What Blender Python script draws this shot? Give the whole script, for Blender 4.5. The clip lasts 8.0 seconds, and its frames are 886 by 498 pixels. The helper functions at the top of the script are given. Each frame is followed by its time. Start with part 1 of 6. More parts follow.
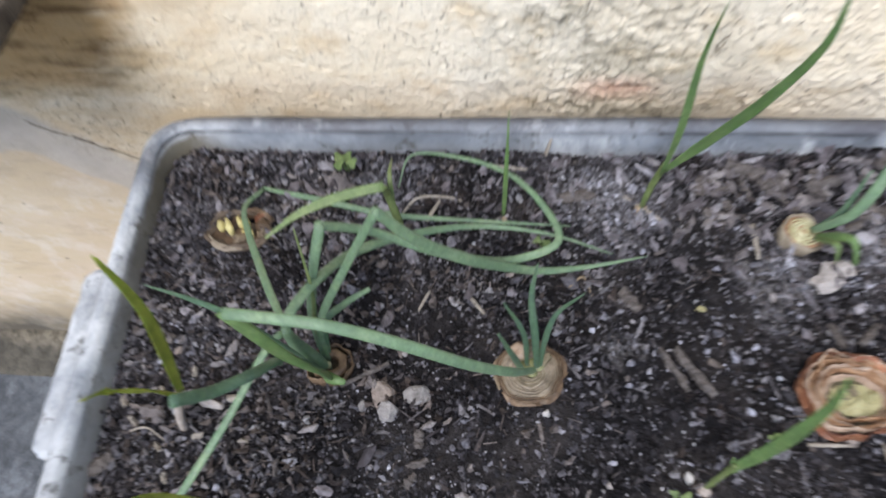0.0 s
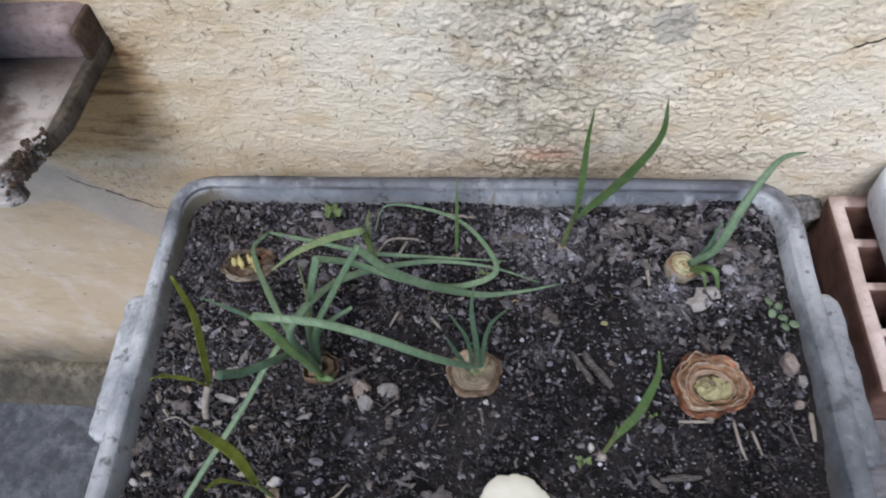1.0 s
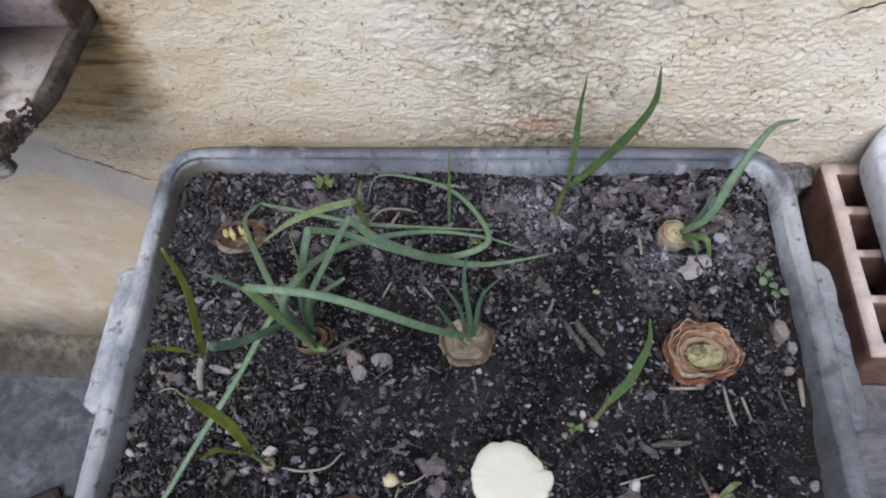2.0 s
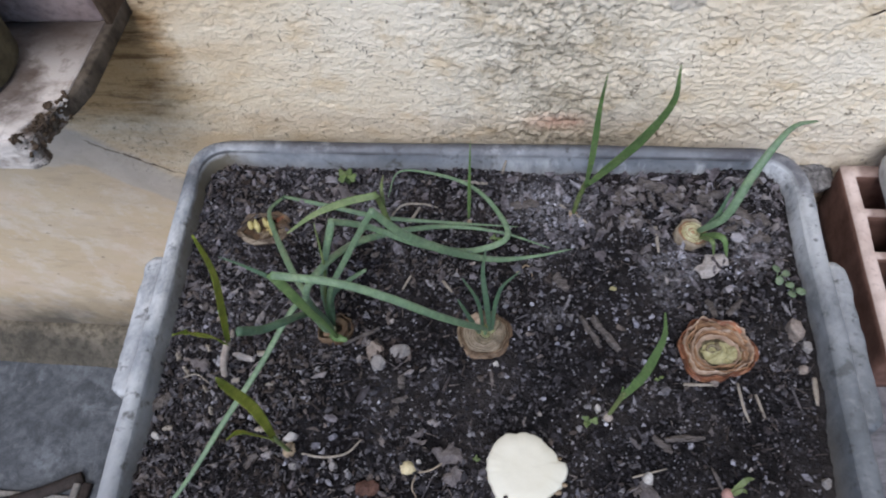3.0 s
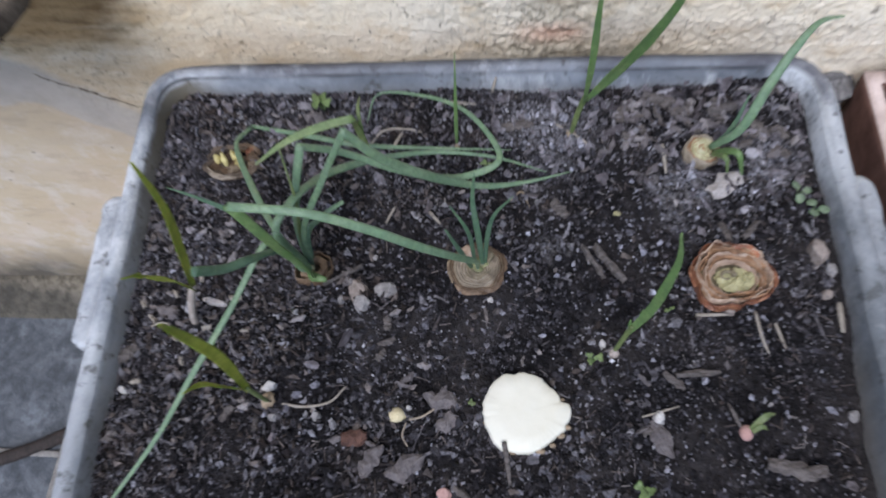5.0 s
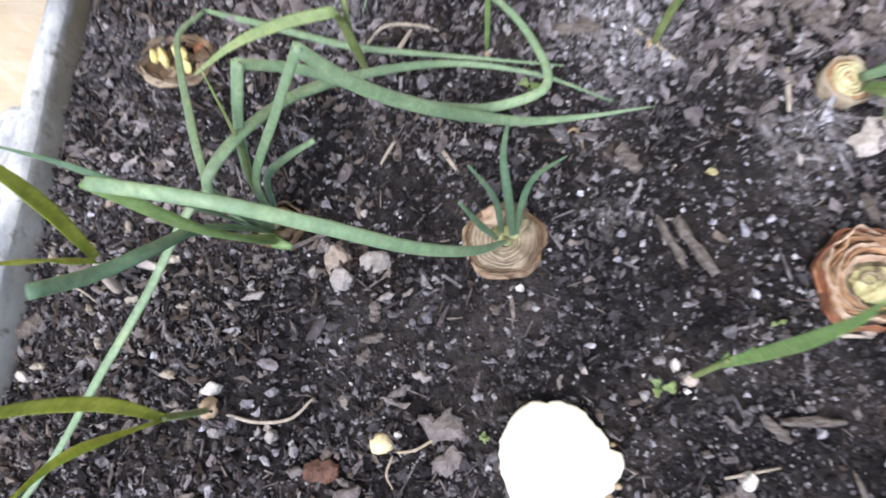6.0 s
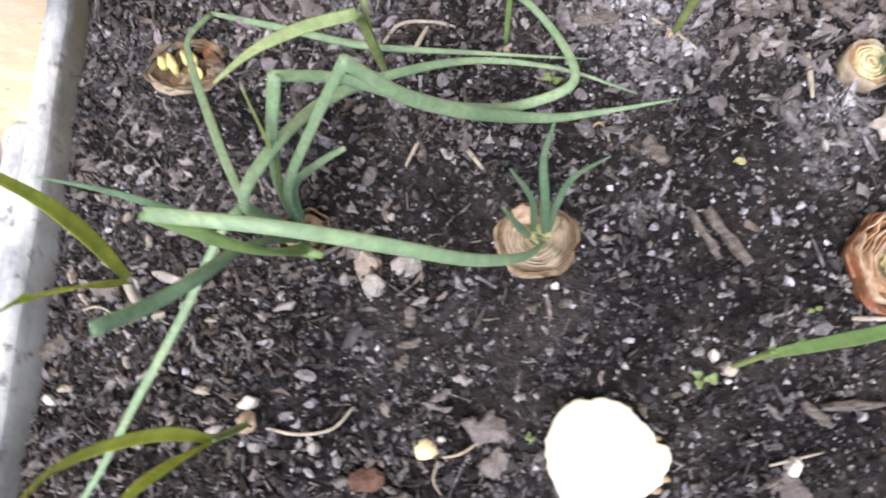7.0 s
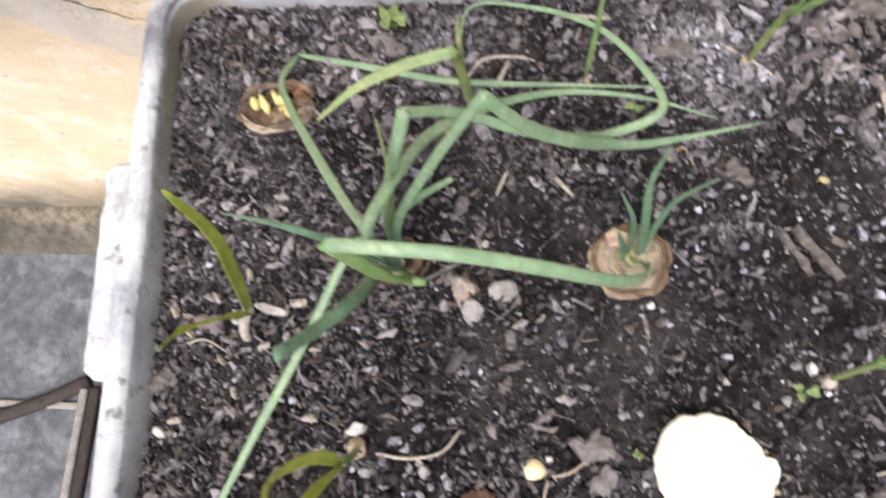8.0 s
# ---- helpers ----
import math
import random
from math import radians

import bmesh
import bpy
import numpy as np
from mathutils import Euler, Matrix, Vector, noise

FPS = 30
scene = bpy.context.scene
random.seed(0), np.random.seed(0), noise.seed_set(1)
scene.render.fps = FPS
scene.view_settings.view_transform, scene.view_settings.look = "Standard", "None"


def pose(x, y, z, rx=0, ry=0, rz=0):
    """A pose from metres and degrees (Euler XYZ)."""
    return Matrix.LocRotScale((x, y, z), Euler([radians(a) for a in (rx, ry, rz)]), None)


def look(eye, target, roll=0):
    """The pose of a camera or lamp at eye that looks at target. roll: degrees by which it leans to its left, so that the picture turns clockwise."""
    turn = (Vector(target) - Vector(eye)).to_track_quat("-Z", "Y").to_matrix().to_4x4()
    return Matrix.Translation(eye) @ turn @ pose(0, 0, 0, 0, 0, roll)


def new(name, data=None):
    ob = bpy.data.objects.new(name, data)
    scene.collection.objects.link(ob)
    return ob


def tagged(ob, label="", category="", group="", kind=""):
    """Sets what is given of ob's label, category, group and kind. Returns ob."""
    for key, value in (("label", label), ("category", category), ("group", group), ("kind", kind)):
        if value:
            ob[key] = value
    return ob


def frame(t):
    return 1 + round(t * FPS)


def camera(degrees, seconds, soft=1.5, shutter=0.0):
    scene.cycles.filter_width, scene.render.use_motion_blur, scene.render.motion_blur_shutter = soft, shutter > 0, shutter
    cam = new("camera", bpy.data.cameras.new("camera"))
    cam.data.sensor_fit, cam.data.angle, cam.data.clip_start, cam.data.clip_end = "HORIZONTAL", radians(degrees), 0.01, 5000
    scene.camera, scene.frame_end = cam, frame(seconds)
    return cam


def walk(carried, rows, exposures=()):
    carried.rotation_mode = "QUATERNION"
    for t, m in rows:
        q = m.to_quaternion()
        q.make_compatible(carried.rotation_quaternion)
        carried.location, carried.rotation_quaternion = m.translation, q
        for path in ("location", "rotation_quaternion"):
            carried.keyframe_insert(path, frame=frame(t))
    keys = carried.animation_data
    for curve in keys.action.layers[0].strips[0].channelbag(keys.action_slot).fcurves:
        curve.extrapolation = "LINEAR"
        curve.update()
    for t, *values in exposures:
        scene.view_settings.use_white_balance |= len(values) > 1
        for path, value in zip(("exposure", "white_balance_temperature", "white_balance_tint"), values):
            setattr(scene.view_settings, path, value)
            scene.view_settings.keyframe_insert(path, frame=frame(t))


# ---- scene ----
cam = camera(64.6, 8.0, soft=1.9, shutter=0.9)
PATH = [
    (0, (0.0931, -0.1238, 0.4229), (-0.1813, 0.8646, -1.2940), -11.77),
    (0.5, (0.1090, -0.1637, 0.5065), (-0.1443, 0.8735, -1.1847), -10.88),
    (1, (0.1256, -0.2034, 0.5351), (-0.0974, 0.8987, -1.1189), -8.43),
    (1.5, (0.1286, -0.2057, 0.5288), (-0.0778, 0.8388, -1.1642), -9.12),
    (1.7, (0.1262, -0.2030, 0.5300), (-0.0720, 0.8290, -1.1735), -8.70),
    (2.8, (0.1286, -0.2092, 0.5444), (-0.1135, 0.8265, -1.1493), -9.42),
    (3, (0.1256, -0.2133, 0.5415), (-0.1256, 0.8152, -1.1553), -9.77),
    (3.5, (0.1198, -0.2146, 0.5439), (-0.1440, 0.8178, -1.1486), -8.82),
    (4, (0.1211, -0.2097, 0.5439), (-0.1332, 0.8183, -1.1527), -8.02),
    (4.5, (0.1253, -0.2111, 0.5257), (-0.1201, 0.7790, -1.1946), -10.11),
    (5, (0.1267, -0.1949, 0.4884), (-0.1117, 0.6914, -1.2885), -12.88),
    (5.2, (0.1271, -0.1701, 0.4602), (-0.1305, 0.6724, -1.3354), -13.80),
    (6.3, (0.1055, -0.0691, 0.3570), (-0.1930, 0.4159, -1.5602), -25.31),
    (6.5, (0.1008, -0.0767, 0.3638), (-0.1772, 0.4284, -1.5514), -23.30),
    (7, (0.0809, -0.0702, 0.3705), (-0.1405, 0.4170, -1.5565), -21.11),
    (7.5, (0.0545, -0.0817, 0.3779), (-0.1682, 0.4233, -1.5444), -23.29),
    (8, (0.0305, -0.0788, 0.3875), (-0.2000, 0.4919, -1.5154), -20.46),
]
EXPOSURES = [(0.0, 0.9, 6200, 10), (0.6, 0.55, 6150, 10), (1.2, 0.34, 6100, 12), (4.2, 0.34, 5950, 12), (5.0, 0.54, 5850, 12), (6.3, 1.72, 6550, 12), (7.5, 1.72, 6850, 13), (8.0, 1.62, 6950, 14)]
walk(cam, [(t, look(eye, target, roll)) for t, eye, target, roll in PATH], EXPOSURES)

# ---- daylight: open shade under a bright sky ----
world = bpy.data.worlds.new("sky")
scene.world = world
world.use_nodes = True
sky = world.node_tree.nodes.new("ShaderNodeTexSky")
sky.sky_type = "NISHITA"
sky.sun_disc = False
sky.sun_elevation = radians(52)
sky.sun_rotation = radians(200)
sky.dust_density = 1.5
world.node_tree.nodes["Background"].inputs["Strength"].default_value = 0.14
world.node_tree.links.new(sky.outputs[0], world.node_tree.nodes["Background"].inputs["Color"])
sun = new("sun", bpy.data.lights.new("sun", "SUN"))
sun.data.energy, sun.data.angle, sun.data.color = 1.7, radians(30), (1.0, 0.97, 0.93)
sun.matrix_world = look((-0.1, -1.75, 2.5), (0, 0, 0))


# ---- material helpers ----
class Mat:
    """A node material with a Principled shader and short names for the nodes that it needs."""

    def __init__(self, name, rough=0.8, metal=0.0, spec=0.5):
        self.m = bpy.data.materials.new(name)
        self.m.use_nodes = True
        self.t = self.m.node_tree
        self.b = self.t.nodes["Principled BSDF"]
        self.b.inputs["Roughness"].default_value = rough
        self.b.inputs["Metallic"].default_value = metal
        self.b.inputs["Specular IOR Level"].default_value = spec
        self.co = self.t.nodes.new("ShaderNodeTexCoord").outputs["Object"]

    def link(self, a, b):
        self.t.links.new(a, b)

    def stretch(self, scale, shift=(0, 0, 0)):
        n = self.t.nodes.new("ShaderNodeMapping")
        n.inputs["Scale"].default_value, n.inputs["Location"].default_value = scale, shift
        self.link(self.co, n.inputs["Vector"])
        return n.outputs[0]

    def noise(self, scale, detail=4.0, rough=0.55, co=None, warp=0.0):
        n = self.t.nodes.new("ShaderNodeTexNoise")
        n.inputs["Scale"].default_value, n.inputs["Detail"].default_value = scale, detail
        n.inputs["Roughness"].default_value, n.inputs["Distortion"].default_value = rough, warp
        self.link(co or self.co, n.inputs["Vector"])
        return n.outputs["Fac"]

    def cells(self, scale, co=None, feature="F1"):
        n = self.t.nodes.new("ShaderNodeTexVoronoi")
        n.feature = feature
        n.inputs["Scale"].default_value = scale
        self.link(co or self.co, n.inputs["Vector"])
        return n.outputs["Distance"]

    def ramp(self, fac, *stops):
        n = self.t.nodes.new("ShaderNodeValToRGB")
        r = n.color_ramp.elements
        while len(r) < len(stops):
            r.new(0.5)
        for e, (p, c) in zip(r, stops):
            e.position = p
            e.color = (c, c, c, 1) if isinstance(c, (int, float)) else (*c, 1)
        self.link(fac, n.inputs[0])
        return n.outputs[0]

    def mix(self, fac, a, b, kind="MIX"):
        n = self.t.nodes.new("ShaderNodeMix")
        n.data_type, n.blend_type = "RGBA", kind
        for v, s in ((fac, n.inputs[0]), (a, n.inputs[6]), (b, n.inputs[7])):
            if isinstance(v, (int, float)):
                s.default_value = v
            elif isinstance(v, tuple):
                s.default_value = (*v, 1)
            else:
                self.link(v, s)
        return n.outputs[2]

    def math(self, op, a, b=0.0):
        n = self.t.nodes.new("ShaderNodeMath")
        n.operation = op
        for v, s in ((a, n.inputs[0]), (b, n.inputs[1])):
            if isinstance(v, (int, float)):
                s.default_value = v
            else:
                self.link(v, s)
        return n.outputs[0]

    def axis(self, i):
        n = self.t.nodes.new("ShaderNodeSeparateXYZ")
        self.link(self.co, n.inputs[0])
        return n.outputs[i]

    def between(self, v, a, b):
        n = self.t.nodes.new("ShaderNodeMapRange")
        n.inputs["From Min"].default_value, n.inputs["From Max"].default_value = a, b
        self.link(v, n.inputs["Value"])
        return n.outputs[0]

    def random(self):
        return self.t.nodes.new("ShaderNodeObjectInfo").outputs["Random"]

    def island(self):
        return self.t.nodes.new("ShaderNodeNewGeometry").outputs["Random Per Island"]

    def color(self, c):
        if isinstance(c, tuple):
            self.b.inputs["Base Color"].default_value = (*c, 1)
        else:
            self.link(c, self.b.inputs["Base Color"])
        return self

    def bump(self, height, depth, strength=1.0):
        n = self.t.nodes.new("ShaderNodeBump")
        n.inputs["Distance"].default_value, n.inputs["Strength"].default_value = depth, strength
        self.link(height, n.inputs["Height"])
        self.link(n.outputs[0], self.b.inputs["Normal"])
        return self

    def roughness(self, v):
        self.link(v, self.b.inputs["Roughness"])
        return self


# ---- materials ----
def wall_material():
    k = Mat("cream_plaster", 0.95, spec=0.15)
    chips = k.noise(70, 5, 0.62, k.stretch((1, 1, 1.3)), 0.3)
    broad = k.noise(5, 4, 0.6)
    blot = k.noise(14, 5, 0.6)
    z, x = k.axis(2), k.axis(0)
    rough_c = k.ramp(broad, (0.3, (0.68, 0.575, 0.425)), (0.52, (0.77, 0.68, 0.535)), (0.75, (0.81, 0.745, 0.625)))
    rough_c = k.mix(k.math("MULTIPLY", k.between(x, 0.06, -0.10), 0.6), rough_c, k.mix(0.5, rough_c, (0.74, 0.60, 0.40)))
    # short dark ticks where lumps have broken out
    ticks = k.ramp(k.noise(170, 4, 0.6, k.stretch((1.2, 1, 0.8), (1, 4, 9)), 0.9), (0.622, 0.0), (0.685, 0.85))
    ticks = k.math("MULTIPLY", ticks, k.ramp(k.noise(14, 3, 0.6, k.stretch((1, 1, 1), (4, 4, 1))), (0.40, 0.15), (0.55, 1.0)))
    rough_c = k.mix(ticks, rough_c, (0.17, 0.125, 0.085))
    # thin dark crease lines, stronger to one side
    crease = k.ramp(k.noise(58, 4, 0.6, k.stretch((1, 1, 1.7), (3, 1, 2)), 0.5), (0.470, 0.0), (0.485, 1.0), (0.500, 0.0))
    crease = k.math("MULTIPLY", crease, k.ramp(k.noise(23, 3, 0.6, k.stretch((1, 1, 1.5), (7, 0, 0))), (0.50, 0.0), (0.60, 1.0)))
    rough_c = k.mix(k.math("MULTIPLY", crease, k.math("ADD", 0.12, k.math("MULTIPLY", k.between(x, 0.02, 0.12), 0.30))), rough_c, (0.26, 0.19, 0.135))
    # small pits, the shade inside them put into the colour
    pits = k.ramp(k.cells(75, k.stretch((1.5, 1, 0.8))), (0.07, 1.0), (0.14, 0.0))
    pits = k.math("MULTIPLY", pits, k.ramp(k.noise(40, 3), (0.50, 0.0), (0.58, 0.8)))
    rough_c = k.mix(pits, rough_c, (0.11, 0.08, 0.06))
    # ochre breaking through the coat
    rough_c = k.mix(k.math("MULTIPLY", k.ramp(k.noise(19, 5, 0.65, k.stretch((1, 1, 1.6), (2, 0, 5))), (0.52, 0.0), (0.66, 1.0)), 0.6), rough_c, (0.62, 0.47, 0.28))
    # grey weathered streak that runs down the plaster
    gx = k.math("ADD", k.math("SUBTRACT", x, 0.145), k.math("MULTIPLY", k.math("SUBTRACT", broad, 0.5), 0.12))
    streak = k.math("SUBTRACT", 1.0, k.between(k.math("ABSOLUTE", gx), 0.020, 0.115))
    streak = k.math("MULTIPLY", streak, k.between(z, 0.5, 0.2))
    streak = k.math("MULTIPLY", streak, k.ramp(k.noise(34, 5, 0.7), (0.34, 0.1), (0.60, 1.0)))
    rough_c = k.mix(k.math("MULTIPLY", streak, 0.68), rough_c, (0.27, 0.235, 0.172))
    dots = k.math("MULTIPLY", k.ramp(k.noise(120, 4, 0.65, k.stretch((1, 1, 1.2), (2, 6, 3))), (0.54, 0.0), (0.64, 1.0)), k.between(streak, 0.05, 0.55))
    rough_c = k.mix(k.math("MULTIPLY", dots, 0.6), rough_c, (0.095, 0.078, 0.056))
    faint = k.math("MULTIPLY", k.between(x, -0.06, -0.22), k.ramp(k.noise(22, 5, 0.65, k.stretch((0.7, 1, 2))), (0.36, 0.0), (0.60, 0.8)))
    rough_c = k.mix(faint, rough_c, (0.58, 0.43, 0.26))
    # brown damp stain beside the ledge, running in level streaks, darkest along two of them
    sx = k.between(k.math("ADD", k.math("ADD", x, k.math("MULTIPLY", z, -0.38)), k.math("MULTIPLY", k.math("SUBTRACT", blot, 0.5), 0.09)), -0.236, -0.290)
    sz = k.math("SUBTRACT", 1.0, k.between(k.math("ABSOLUTE", k.math("SUBTRACT", z, 0.085)), 0.045, 0.095))
    lines = k.noise(19, 5, 0.62, k.stretch((0.45, 1, 3.6)))
    stain = k.math("MULTIPLY", k.math("MULTIPLY", sx, sz), k.ramp(lines, (0.3, 0.45), (0.6, 1.0)))
    rough_c = k.mix(k.ramp(stain, (0.03, 0.0), (0.55, 0.80)), rough_c, (0.42, 0.255, 0.105))
    dark = k.math("MULTIPLY", k.ramp(stain, (0.15, 0.0), (0.45, 1.0)), k.ramp(k.noise(24, 5, 0.68, k.stretch((0.55, 1, 3.4), (6, 0, 2))), (0.47, 0.0), (0.63, 0.9)))
    rough_c = k.mix(dark, rough_c, (0.165, 0.095, 0.042))
    tide = k.ramp(stain, (0.06, 0.0), (0.20, 0.6), (0.38, 0.0))
    rough_c = k.mix(k.math("MULTIPLY", tide, k.ramp(k.noise(70, 4, 0.65, k.stretch((0.7, 1, 1.6))), (0.48, 0.0), (0.62, 1.0))), rough_c, (0.23, 0.165, 0.085))
    # smooth ochre limewash below, dirty and mossy at the foot
    low_c = k.ramp(broad, (0.3, (0.515, 0.400, 0.262)), (0.7, (0.580, 0.485, 0.352)))
    low_c = k.mix(k.ramp(k.noise(24, 5, 0.65), (0.48, 0.0), (0.64, 0.7)), low_c, (0.63, 0.56, 0.48))
    low_c = k.mix(k.ramp(k.noise(9, 5, 0.7, k.stretch((0.6, 1, 2), (3, 0, 8))), (0.52, 0.0), (0.66, 0.55)), low_c, (0.50, 0.41, 0.31))
    low_c = k.mix(k.ramp(k.noise(6.5, 5, 0.6, k.stretch((0.8, 1, 1.5), (5, 0, 3))), (0.44, 0.0), (0.62, 0.65)), low_c, (0.62, 0.49, 0.385))
    low_c = k.mix(k.ramp(k.noise(33, 5, 0.7, k.stretch((0.5, 1, 1.8), (1, 0, 6))), (0.54, 0.0), (0.68, 0.5)), low_c, (0.40, 0.315, 0.225))
    specks = k.ramp(k.cells(30, k.stretch((1, 1, 1.7))), (0.05, 1.0), (0.11, 0.0))
    low_c = k.mix(k.math("MULTIPLY", specks, k.ramp(k.noise(20, 3), (0.44, 0.0), (0.54, 0.95))), low_c, (0.22, 0.18, 0.15))
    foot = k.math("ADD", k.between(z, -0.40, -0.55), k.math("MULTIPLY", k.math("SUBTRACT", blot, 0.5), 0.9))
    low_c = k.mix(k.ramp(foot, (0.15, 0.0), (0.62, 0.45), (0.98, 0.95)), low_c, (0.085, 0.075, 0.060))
    edge = k.math("ADD", z, k.math("MULTIPLY", k.math("SUBTRACT", k.noise(9, 5), 0.5), 0.08))
    edge = k.math("ADD", edge, k.math("MULTIPLY", k.math("ADD", k.math("MAXIMUM", x, -0.42), 0.314), 0.7))
    c = k.mix(k.between(edge, -0.112, -0.085), low_c, rough_c)
    # cement repair where the two coats meet
    band = k.math("MULTIPLY", k.between(edge, -0.156, -0.148), k.between(edge, -0.066, -0.080))
    band = k.math("MULTIPLY", band, k.between(k.math("ADD", x, k.math("MULTIPLY", blot, 0.1)), -0.10, -0.16))
    c = k.mix(k.math("MULTIPLY", band, 0.8), c, k.ramp(k.noise(30, 5, 0.65), (0.3, (0.40, 0.355, 0.305)), (0.7, (0.53, 0.475, 0.41))))
    # a smear of grey filler, and an open crack near the slab
    ux, uz = k.math("DIVIDE", k.math("SUBTRACT", x, 0.243), 0.019), k.math("DIVIDE", k.math("SUBTRACT", z, 0.160), 0.021)
    smear = k.math("ADD", k.math("ADD", k.math("MULTIPLY", ux, ux), k.math("MULTIPLY", uz, uz)), k.math("MULTIPLY", k.math("SUBTRACT", k.noise(60, 3), 0.5), 1.6))
    c = k.mix(k.math("MULTIPLY", k.between(smear, 1.0, 0.7), 0.75), c, (0.46, 0.42, 0.36))
    slant = k.math("SUBTRACT", k.math("SUBTRACT", z, 0.139), k.math("MULTIPLY", k.math("SUBTRACT", x, 0.395), 0.35))
    slant = k.math("ABSOLUTE", k.math("ADD", slant, k.math("MULTIPLY", k.math("SUBTRACT", k.noise(90, 3), 0.5), 0.006)))
    slit = k.math("MULTIPLY", k.between(slant, 0.0016, 0.0009), k.math("MULTIPLY", k.between(x, 0.380, 0.388), k.between(x, 0.425, 0.418)))
    c = k.mix(slit, c, (0.04, 0.03, 0.022))
    # an open crack along the top of the repair, and hair cracks beside it
    run = k.math("ADD", k.math("ADD", z, 0.073), k.math("MULTIPLY", k.math("ADD", x, 0.314), 0.62))
    run = k.math("ABSOLUTE", k.math("ADD", run, k.math("MULTIPLY", k.math("SUBTRACT", k.noise(34, 5, 0.65), 0.5), 0.035)))
    open_crack = k.math("MULTIPLY", k.between(run, 0.0024, 0.0010), k.math("MULTIPLY", k.between(x, -0.395, -0.375), k.between(x, -0.265, -0.285)))
    open_crack = k.math("MULTIPLY", open_crack, k.ramp(k.noise(48, 3, 0.6), (0.40, 0.1), (0.52, 1.0)))
    c = k.mix(k.math("MULTIPLY", open_crack, 0.9), c, (0.09, 0.062, 0.045))
    hair = k.ramp(k.noise(11, 5, 0.6, k.stretch((0.8, 1, 2.2), (5, 0, 1)), 0.4), (0.493, 0.0), (0.50, 1.0), (0.507, 0.0))
    near = k.math("MULTIPLY", k.between(edge, -0.09, -0.05), k.between(edge, 0.03, 0.0))
    near = k.math("MULTIPLY", k.math("MULTIPLY", hair, near), k.math("MULTIPLY", k.between(x, -0.02, -0.08), k.ramp(k.noise(25, 3), (0.48, 0.0), (0.58, 0.6))))
    c = k.mix(near, c, (0.12, 0.085, 0.06))
    # red primer showing through
    rx = k.math("SUBTRACT", 1.0, k.between(k.math("ABSOLUTE", k.math("SUBTRACT", x, 0.146)), 0.0, 0.04))
    red = k.math("MULTIPLY", k.math("SUBTRACT", 1.0, k.between(k.math("ABSOLUTE", k.math("SUBTRACT", z, 0.008)), 0.0, 0.018)), rx)
    c = k.mix(k.math("MULTIPLY", red, 0.6), c, (0.62, 0.30, 0.20))
    k.color(c)
    fine = k.math("ADD", k.math("MULTIPLY", chips, 0.9), k.math("MULTIPLY", k.noise(230, 4, 0.6, k.stretch((1, 1, 1.5))), 0.5))
    fine = k.math("SUBTRACT", fine, k.math("MULTIPLY", k.math("ADD", ticks, pits), 0.5))
    h = k.mix(k.between(edge, -0.11, -0.06), k.math("MULTIPLY", fine, 0.2), fine)
    return k.bump(h, 0.0034, 1.0).m


def cement_material(name, dark, light, spec=0.3):
    k = Mat(name, 0.88, spec=spec)
    a, b = k.noise(7, 6, 0.65), k.noise(60, 5, 0.6)
    c = k.ramp(a, (0.3, dark), (0.7, light))
    c = k.mix(k.ramp(k.noise(17, 6, 0.7, k.stretch((1, 1, 1), (3, 5, 0)), 0.6), (0.44, 0.0), (0.60, 0.65)), c, tuple(0.55 * v for v in dark))
    c = k.mix(k.ramp(k.noise(26, 5, 0.7, k.stretch((1, 1, 1), (9, 2, 0)), 0.4), (0.55, 0.0), (0.70, 0.5)), c, tuple(1.5 * v for v in light))
    c = k.mix(k.ramp(b, (0.35, 0.55), (0.55, 0.0)), c, tuple(0.55 * v for v in dark))
    pits = k.ramp(k.cells(45), (0.04, 0.9), (0.09, 0.0))
    c = k.mix(k.math("MULTIPLY", pits, k.ramp(a, (0.5, 0.0), (0.6, 1.0))), c, (0.06, 0.055, 0.05))
    return k.color(c).bump(k.math("ADD", b, k.math("MULTIPLY", k.noise(300, 2), 0.3)), 0.0025).m


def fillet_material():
    """Cement at the wall's foot: paler and more ochre towards its top, black moss in spots."""
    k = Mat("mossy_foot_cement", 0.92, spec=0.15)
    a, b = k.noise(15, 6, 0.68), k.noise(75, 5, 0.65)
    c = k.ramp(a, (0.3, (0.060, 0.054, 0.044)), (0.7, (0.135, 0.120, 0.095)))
    ochre_top = k.math("ADD", k.between(k.axis(2), -0.580, -0.545), k.math("MULTIPLY", k.math("SUBTRACT", a, 0.5), 1.4))
    c = k.mix(k.ramp(ochre_top, (0.35, 0.0), (1.0, 0.55)), c, (0.24, 0.20, 0.145))
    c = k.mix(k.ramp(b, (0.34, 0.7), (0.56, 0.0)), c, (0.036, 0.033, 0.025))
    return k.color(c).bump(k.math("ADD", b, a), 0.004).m


